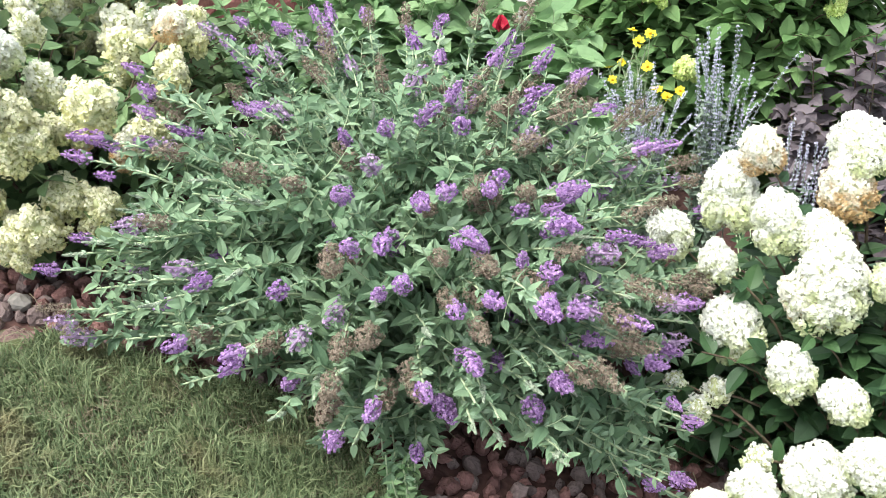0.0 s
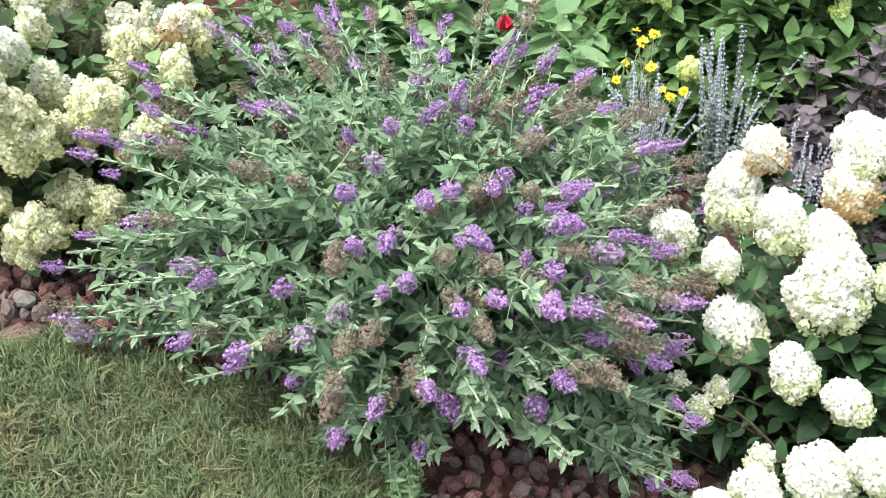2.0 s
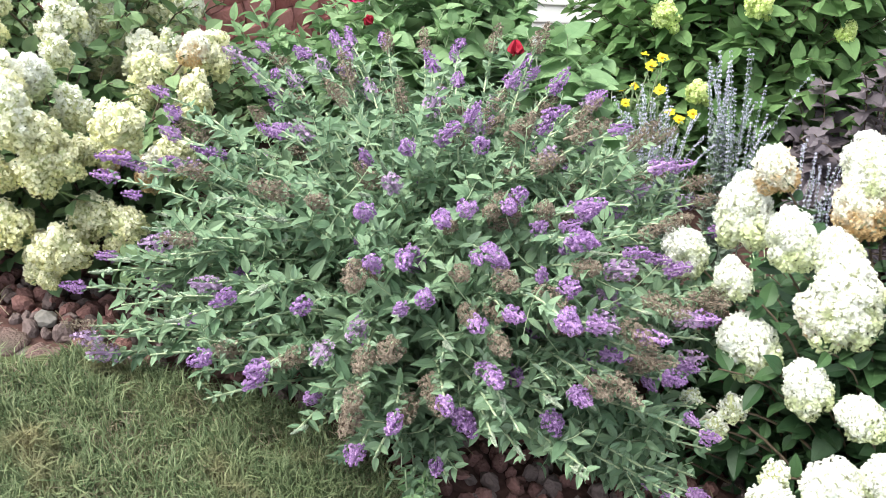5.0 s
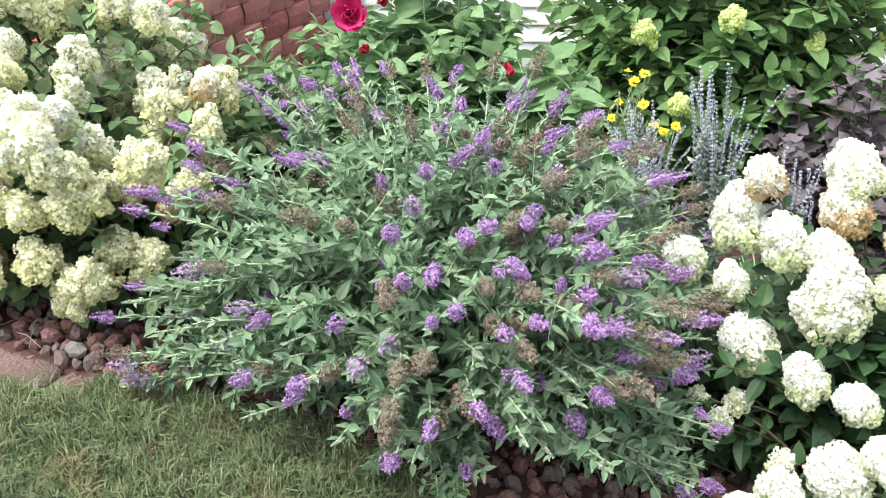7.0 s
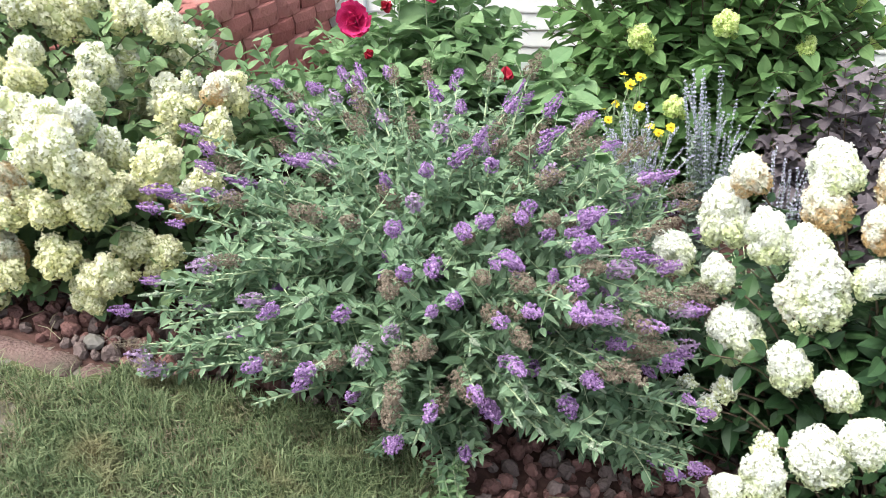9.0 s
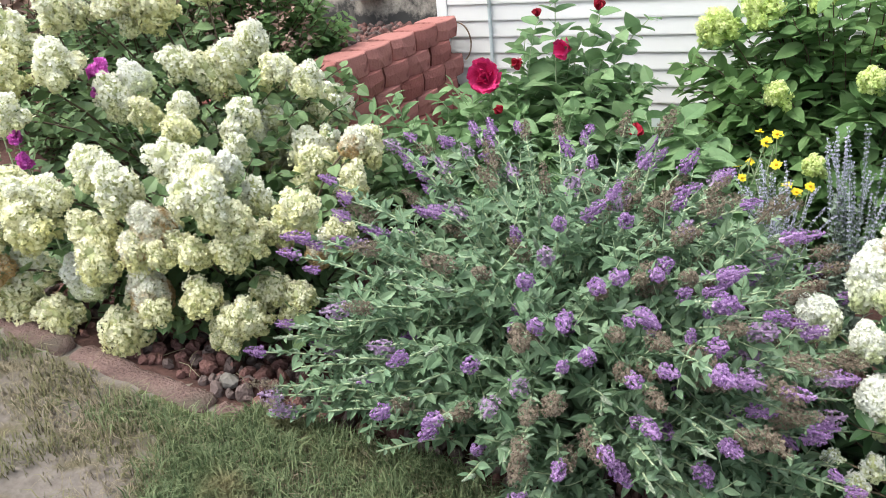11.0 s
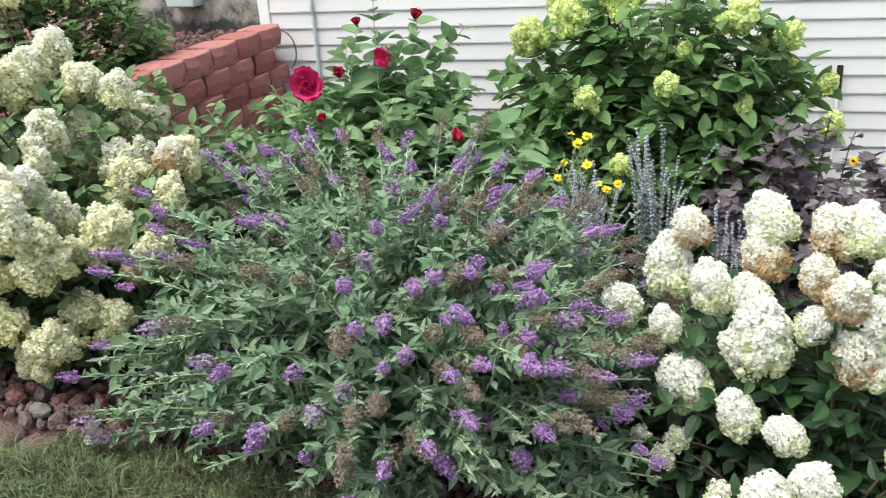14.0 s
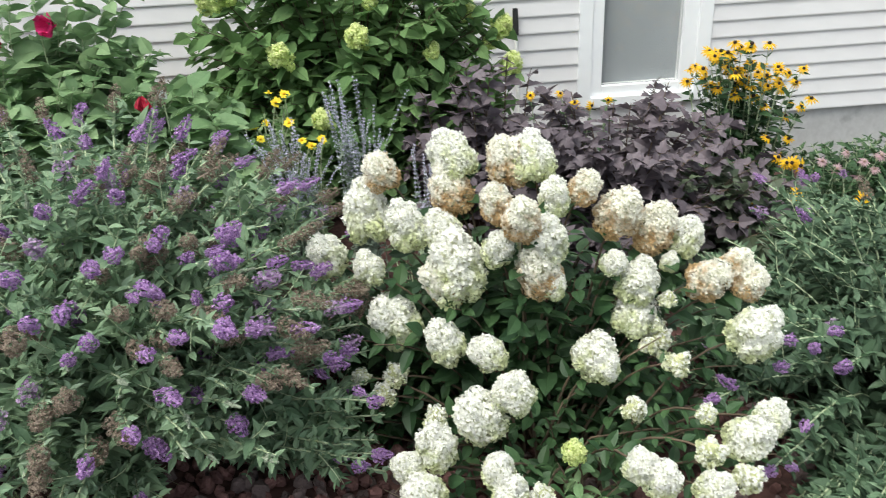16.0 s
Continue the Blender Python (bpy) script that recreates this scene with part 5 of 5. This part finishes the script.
def bloom(parent, pos, way, size, petal, flare, petals=5):
    """A mallow flower: a green calyx that carries crumpled petals."""
    cup = part("bloom", CALYX, None, parent, "crimson mallow flower", at=aim(pos, way, size, 0.4))
    for k in range(petals):
        w = 2 * math.pi * k / petals + RNG.normal(0, 0.12)
        m = leaf_frame((0, 0, 0), (math.cos(w) * flare, math.sin(w) * flare, 1.15 - flare), RNG.uniform(0.9, 1.1), 0.2)
        part("petal", petal, None, cup, at=Matrix(m.tolist()))
    for k in range(4 if petal is PETAL_OPEN else 0):
        w = 1.57 * k + 0.5
        m = leaf_frame((0, 0, 0.05), (math.cos(w) * 0.3, math.sin(w) * 0.3, 0.8), RNG.uniform(0.6, 0.75), 0.3)
        part("petal", petal, None, cup, at=Matrix(m.tolist()))


def leafy(name, label, category, crown, tips, size, gap, shape, mat, stem_mat=STEM_GREEN, rise=0.1, start=0.2, group="", spread_=1.0, sag=0.25, ring=0.12):
    top = thing(name, label, category, (0, 0, 0), group)
    frames = []
    for p in tips:
        p = np.asarray(p, float)
        b = base_ring(crown[0] + 0.4 * (p[0] - crown[0]), crown[1] + 0.4 * (p[1] - crown[1]), ring, 1)[0]
        line = arch(b, p, rise, 9)
        stem(top, line, 0.005, 0.002, stem_mat)
        frames += along_stem(line, start, gap, size, spread_, 0.3, 0.6, sag)
    leaves(top, frames, shape, mat)
    return top


mallow = leafy("rose_mallow", "rose mallow with broad green leaves and crimson flowers", "shrub", (-1.4, 3.3),
               dome_tips(125, (-1.3, 3.25, 0.25), (0.84, 0.42, 0.76), 2.5, 0.25) + [(-1.23, 3.2, 1.40), (-1.05, 3.25, 1.22), (-1.32, 3.2, 1.2), (-1.17, 3.2, 1.05), (-0.8, 3.2, 0.95), (-1.53, 3.1, 0.98), (-0.95, 3.25, 1.15), (-0.85, 3.3, 1.18), (-1.12, 3.25, 1.15), (-1.4, 3.25, 1.12)],
               0.142, 0.052, BROAD, LEAF_LIGHT, rise=0.05)
for p, me, s, way in (((-1.53, 3.07, 0.97), PETAL_OPEN, 0.105, (0.25, -1, 0.35)), ((-1.175, 3.17, 1.07), PETAL_HALF, 0.075, (-0.2, -1, 0.4)), ((-1.045, 3.2, 1.235), PETAL_SHUT, 0.06, (0.3, -0.3, 1)), ((-1.318, 3.2, 1.215), PETAL_SHUT, 0.05, (0, -0.4, 1)),
                      ((-0.81, 2.9, 0.84), PETAL_SHUT, 0.075, (0.2, -0.5, -1)), ((-1.41, 3.1, 1.02), PETAL_SHUT, 0.07, (0.9, -0.6, 0.5)), ((-1.33, 2.75, 0.90), PETAL_SHUT, 0.05, (-0.2, -0.6, 0.6))):
    bloom(mallow, p, way, s if me is not PETAL_SHUT else 0.78 * s, me, {PETAL_OPEN: 0.62, PETAL_HALF: 0.48, PETAL_SHUT: 0.07}[me], 6 if me is PETAL_OPEN else 5)
leafy("leafy_perennial", "pale green broad-leaved perennial beside the mallow", "plant", (-0.62, 3.1), dome_tips(44, (-0.66, 3.05, 0.1), (0.30, 0.26, 0.80), 2.4, 0.3), 0.17, 0.06, BROAD, LEAF_LIGHT, rise=0.05)
leafy("leafy_perennial", "pale green broad-leaved perennial by the block wall", "plant", (-1.95, 3.05), dome_tips(34, (-1.93, 3.0, 0.25), (0.36, 0.35, 0.68), 2.4, 0.3), 0.12, 0.05, OVATE, LEAF_LIGHT, rise=0.05)

# dark-leaved shrub
def lobed(wide, droop, fold):
    """A three-lobed leaf one long along +y with a toothed edge."""
    edge = [(0, 0), (0.16, 0.06), (0.30, 0.10), (0.40, 0.26), (0.50, 0.42), (0.36, 0.47), (0.24, 0.52), (0.27, 0.68), (0.17, 0.80), (0.0, 1.0)]
    v = [(0, s, -droop * s * s) for s in (0.0, 0.35, 0.65, 1.0)]
    t = []
    for side in (1, -1):
        k = len(v)
        v += [(side * wide * x, y, -droop * y * y + fold * x) for x, y in edge[1:-1]]
        ring = [0] + list(range(k, k + len(edge) - 2)) + [3]
        for a, b in zip(ring, ring[1:]):
            mid_ = 1 if v[a][1] < 0.5 else 2
            t.append((mid_, a, b) if side > 0 else (mid_, b, a))
        t.append((1, ring[5], 2) if side > 0 else (1, 2, ring[5]))
    return np.array(v, float), np.array(t)


LOBED = [lobed(1.0, 0.2, 0.3), lobed(1.15, 0.3, 0.15), lobed(0.9, 0.12, 0.4)]
dark_tips = dome_tips(110, (1.2, 3.3, -0.35), (0.95, 0.6, 0.94), 2.8, 0.3)
leafy("ninebark", "ninebark shrub with dusky purple leaves", "shrub", (1.2, 3.3), dark_tips, 0.105, 0.042, LOBED, LEAF_PURPLE, STEM_BROWN, 0.15, 0.35, sag=0.4)
leafy("ninebark", "lower ninebark growth with dull dark green leaves", "shrub", (1.4, 3.1), dome_tips(100, (1.45, 3.05, -0.4), (0.68, 0.55, 0.74), 2.4, 0.2), 0.10, 0.05, LOBED, LEAF_PURPLE_GREEN, STEM_BROWN, 0.1, 0.3, sag=0.4)

leafy("ninebark", "taller ninebark branches with dusky purple leaves", "shrub", (0.62, 3.5), dome_tips(30, (0.62, 3.5, -0.3), (0.45, 0.4, 1.12), 2.6, 0.4), 0.11, 0.05, LOBED, LEAF_PURPLE, STEM_BROWN, 0.15, 0.35, sag=0.4)


# russian sage: thin upright wands of tiny blue flowers
def sage(label, cx, cy, n, height, spread_):
    top = thing("russian_sage", label, "perennial", (0, 0, 0), "sage clumps")
    frames = []
    for _ in range(n):
        b = base_ring(cx, cy, 0.08, 1)[0]
        tip = np.array([cx + RNG.normal(0, spread_), cy + RNG.normal(0, spread_ * 0.6), b[2] + height * RNG.uniform(0.75, 1.08)])
        line = arch(b, tip, 0.02, 9)
        cane = stem(top, line, 0.0025, 0.0012, SAGE_LEAF)
        frames += along_stem(line[:6], 0.2, 0.05, 0.045, 0.8, 0.3, 0.7)
        fl = [tube(line[3:], 0.0016, 0.0012)]
        for s in np.linspace(0.40, 1.0, 20):
            p = np.array([np.interp(s * 8, range(9), line[:, k]) for k in range(3)])
            for _k in range(5):
                d = unit(RNG.normal(size=3) * np.array([1, 1, 0.4]))
                fl.append(floret(p + d * 0.0035, d + np.array([0, 0, 0.5]), 0.0041, 3, 0.5))
        part("flower_wand", tri_mesh("flower_wand", *moved(fl), smooth=False), SAGE_BLUE, cane)
    leaves(top, frames, LANCE, SAGE_LEAF)


sage("russian sage with upright wands of pale blue flowers", 0.02, 2.95, 32, 0.93, 0.075)
sage("russian sage with pale blue flowers behind the butterfly bush", -0.22, 2.78, 36, 0.76, 0.085)
sage("small russian sage clump with grey-blue flowers", 0.30, 2.7, 12, 0.74, 0.05)


# yellow and gold daisies, coneflowers
def daisies(name, label, category, crown, spots, mesh, size, leaf_mat, leaf=0.06, fill=10, tall=0.4, face=(0, -0.5, 1)):
    top = leafy(name, label, category, crown, [np.array(p) - np.array([0, 0, 0.005]) for p in spots] + dome_tips(fill, (crown[0], crown[1], float(ground(*crown))), (0.22, 0.2, tall), 2.2, 0.3), leaf, 0.06, LANCE, leaf_mat, rise=0.0, start=0.1)
    for p in spots:
        rays = part("flower", mesh[0], None, top, at=aim(p, np.asarray(face) + RNG.normal(0, 0.3, 3), size * RNG.uniform(0.85, 1.15)))
        if mesh[1]:
            part("cone", mesh[1], None, rays)
    return top


COREOPSIS, SUSAN, CONEFLOWER = daisy_mesh(YELLOW, GOLD, 9, 1.0, 0.0, 0.55), daisy_mesh(GOLD, CONE_DARK, 12, 1.0, 0.45, 0.27), daisy_mesh(PALE_PINK, LEAF_RUST, 14, 1.0, 0.35, 0.24)
daisies("coreopsis", "yellow coreopsis flowers on thin dark stems", "flower", (-0.36, 3.3),
        [(-0.30, 3.3, 0.69), (-0.34, 3.28, 0.66), (-0.37, 3.3, 0.70), (-0.45, 3.25, 0.56), (-0.40, 3.28, 0.57), (-0.29, 3.25, 0.57), (-0.20, 3.2, 0.47), (-0.42, 3.2, 0.52), (-0.24, 3.2, 0.50), (-0.15, 3.2, 0.50)], COREOPSIS, 0.025, LEAF_OLIVE, fill=90, tall=0.70)
SUSANS = [(2.1, 0.63), (2.17, 0.64), (1.98, 0.59), (2.05, 0.53), (1.91, 0.59), (1.85, 0.5), (2.01, 0.49), (2.1, 0.46), (2.29, 0.47), (2.38, 0.43), (2.08, 0.39), (2.14, 0.4), (2.23, 0.36), (2.06, 0.35), (2.29, 0.4), (1.89, 0.44), (2.42, 0.27), (2.49, 0.3), (2.27, 0.21), (2.13, 0.16), (2.23, 0.12), (2.37, 0.09), (1.81, 0.42), (2.37, 0.2), (1.95, 0.54), (2.16, 0.5), (2.23, 0.44), (2.15, 0.34), (2.21, 0.29)]
daisies("black_eyed_susan", "black-eyed susan with golden petals and dark cones", "flower", (2.13, 3.9),
        [(x, 3.85 + RNG.uniform(-0.1, 0.1), z) for x, z in SUSANS] + [(x + RNG.normal(0, 0.05), 3.9 + RNG.uniform(-0.1, 0.1), z + RNG.normal(0, 0.04)) for x, z in SUSANS[:17] + SUSANS[2:17]], SUSAN, 0.041, LEAF_DARK, 0.09, 34, 0.55, (0, -0.55, 0.9))
daisies("black_eyed_susan", "low black-eyed susan flowers among dark leaves", "flower", (2.25, 3.5), [(2.17, 3.5, 0.11), (2.25, 3.5, 0.07), (2.30, 3.5, 0.05), (2.21, 3.48, 0.08), (1.89, 3.1, 0.03), (2.42, 3.1, 0.02), (2.09, 3.1, 0.07)], SUSAN, 0.045, LEAF_DARK, 0.07, 16, 0.35, (0, -0.8, 0.7))
daisies("black_eyed_susan", "single black-eyed susan blooms in the ninebark", "flower", (1.1, 3.6), [(0.82, 3.3, 0.60), (0.96, 3.3, 0.60), (1.03, 3.3, 0.55), (1.19, 3.3, 0.55), (1.11, 3.3, 0.53)], SUSAN, 0.028, LEAF_DARK, 0.06, 4, 0.6, (0, -0.8, 0.7))
daisies("coneflower", "pale pink coneflowers with drooping petals by the foundation", "flower", (2.6, 3.65), [(2.48, 3.6, 0.02), (2.61, 3.6, 0.06), (2.57, 3.6, -0.03), (2.72, 3.6, 0.0), (2.79, 3.6, -0.05), (2.69, 3.6, -0.08), (2.81, 3.6, 0.03)], CONEFLOWER, 0.036, LEAF_DARK, 0.08, 60, 0.45)
asters = daisies("aster", "small violet asters behind the second butterfly bush", "flower", (2.45, 3.2), [(2.02, 3.3, 0.07), (2.23, 3.3, 0.05), (2.42, 3.3, 0.07), (2.27, 3.3, 0.06)], (spike_mesh(PURPLE, 60, 0.6, 0.3, 0.1), None), 0.055, LEAF_DARK, 0.06, 20, 0.3)

leafy("leafy_perennial", "low dark green foliage along the house foundation", "plant", (3.0, 3.95), dome_tips(120, (3.0, 3.9, -0.45), (1.0, 0.55, 0.40), 2.6, 0.1), 0.09, 0.045, LANCE, LEAF_DARK, rise=0.03)

leafy("leafy_perennial", "dark green low foliage between butterfly bush and hydrangea", "plant", (0.2, 2.2), dome_tips(60, (0.2, 2.2, -0.05), (0.38, 0.42, 0.5), 2.5, 0.1), 0.075, 0.045, OVATE, LEAF_DARK, rise=0.03)

# shrubs on the raised bed
leafy("spirea", "green spirea shrub with rusty faded flowers on the raised bed", "shrub", (-2.99, 3.45), dome_tips(190, (-3.02, 3.32, 0.9), (0.52, 0.5, 0.78), 2.6, 0.05), 0.085, 0.032, OVATE, LEAF_MID, STEM_BROWN, 0.05, 0.3)
leafy("spirea", "rusty brown seed heads over green leaves on the raised bed", "shrub", (-2.99, 3.15), dome_tips(80, (-2.99, 3.10, 0.92), (0.52, 0.40, 0.68), 2.3, 0.3), 0.045, 0.025, OVATE, LEAF_RUST, STEM_BROWN, 0.05, 0.6)
leafy("barberry", "reddish brown shrub beyond the hydrangeas", "shrub", (-4.25, 2.7), dome_tips(200, (-4.3, 2.7, 0.7), (0.95, 0.6, 1.2), 2.5, 0.1), 0.07, 0.028, OVATE, LEAF_RUST, STEM_BROWN, 0.05, 0.3)
leafy("spirea", "dark green shrub between the hydrangeas and the house", "shrub", (-3.25, 2.6), dome_tips(210, (-3.3, 2.7, 0.7), (0.65, 0.6, 0.92), 2.5, 0.05), 0.08, 0.04, OVATE, LEAF_OLIVE, STEM_BROWN, 0.05, 0.25)

leafy("leafy_perennial", "low olive-green foliage beside the cream hydrangeas", "plant", (-2.85, 1.62), dome_tips(60, (-2.85, 1.62, 0.55), (0.42, 0.3, 0.5), 2.4, 0.1), 0.085, 0.045, ROUND, LEAF_OLIVE, rise=0.03)

# magenta flowers in the gaps of the hydrangeas
PENST = [spike_mesh(PINK, 9, 1.0, 0.24, 0.34, 5, 0.4)]
for label, spots, crown in (("magenta spires of flowers between the hydrangeas", [(-2.39, 1.72, 1.315), (-2.435, 1.72, 1.29), (-2.43, 1.72, 1.235)], (-2.42, 1.85)), ("magenta flowers low beside the hydrangea", [(-2.75, 1.45, 1.05), (-2.81, 1.45, 0.975), (-2.72, 1.5, 1.205), (-2.64, 1.5, 1.12), (-2.63, 1.5, 1.03)], (-2.7, 1.6))):
    top = leafy("snapdragon", label, "flower", crown, spots, 0.05, 0.05, LANCE, LEAF_MID, rise=0.0, start=0.1)
    for p in spots:
        part("flower_spire", PENST[0], None, top, at=aim(np.array(p) - np.array([0, 0, 0.025]), (0.1, -0.2, 1), 0.045))

# small finds
label_ = thing("plant_label", "small pale plant label on a stake", "label")
part("plate", box(bmesh.new(), -0.757, -0.722, 2.95, 2.953, 0.805, 0.84, 0.0008), TAG, label_)
part("stake", tri_mesh("stake", *tube([(-0.74, 2.956, 0.25), (-0.74, 2.956, 0.82)], 0.003, 0.003, 5)), STEM_GREEN, label_)
leafy("weed", "ferny light green weed at the lawn edge", "plant", (-0.56, 1.18), dome_tips(30, (-0.56, 1.18, 0.05), (0.13, 0.1, 0.26), 2.2, 0.2), 0.035, 0.018, LANCE, LEAF_LIGHT, rise=0.02, start=0.2, ring=0.03)
twigs = thing("twigs", "dry straw and twigs scattered on the lava rock", "twigs", kind="stuff")
lines = []
for _ in range(60):
    x, y = RNG.uniform(-2.2, 0.6), RNG.uniform(1.25, 1.7)
    a, s = RNG.uniform(0, 6.28), RNG.uniform(0.04, 0.12)
    z = float(ground(x, y)) + 0.045
    lines.append(([(x, y, z), (x + s * math.cos(a) / 2, y + s * math.sin(a) / 2, z + 0.006), (x + s * math.cos(a), y + s * math.sin(a), float(ground(x + s * math.cos(a), y + s * math.sin(a))) + 0.045)], 0.0015, 0.001))
twigs_of(twigs, lines, STRAW, "straw")
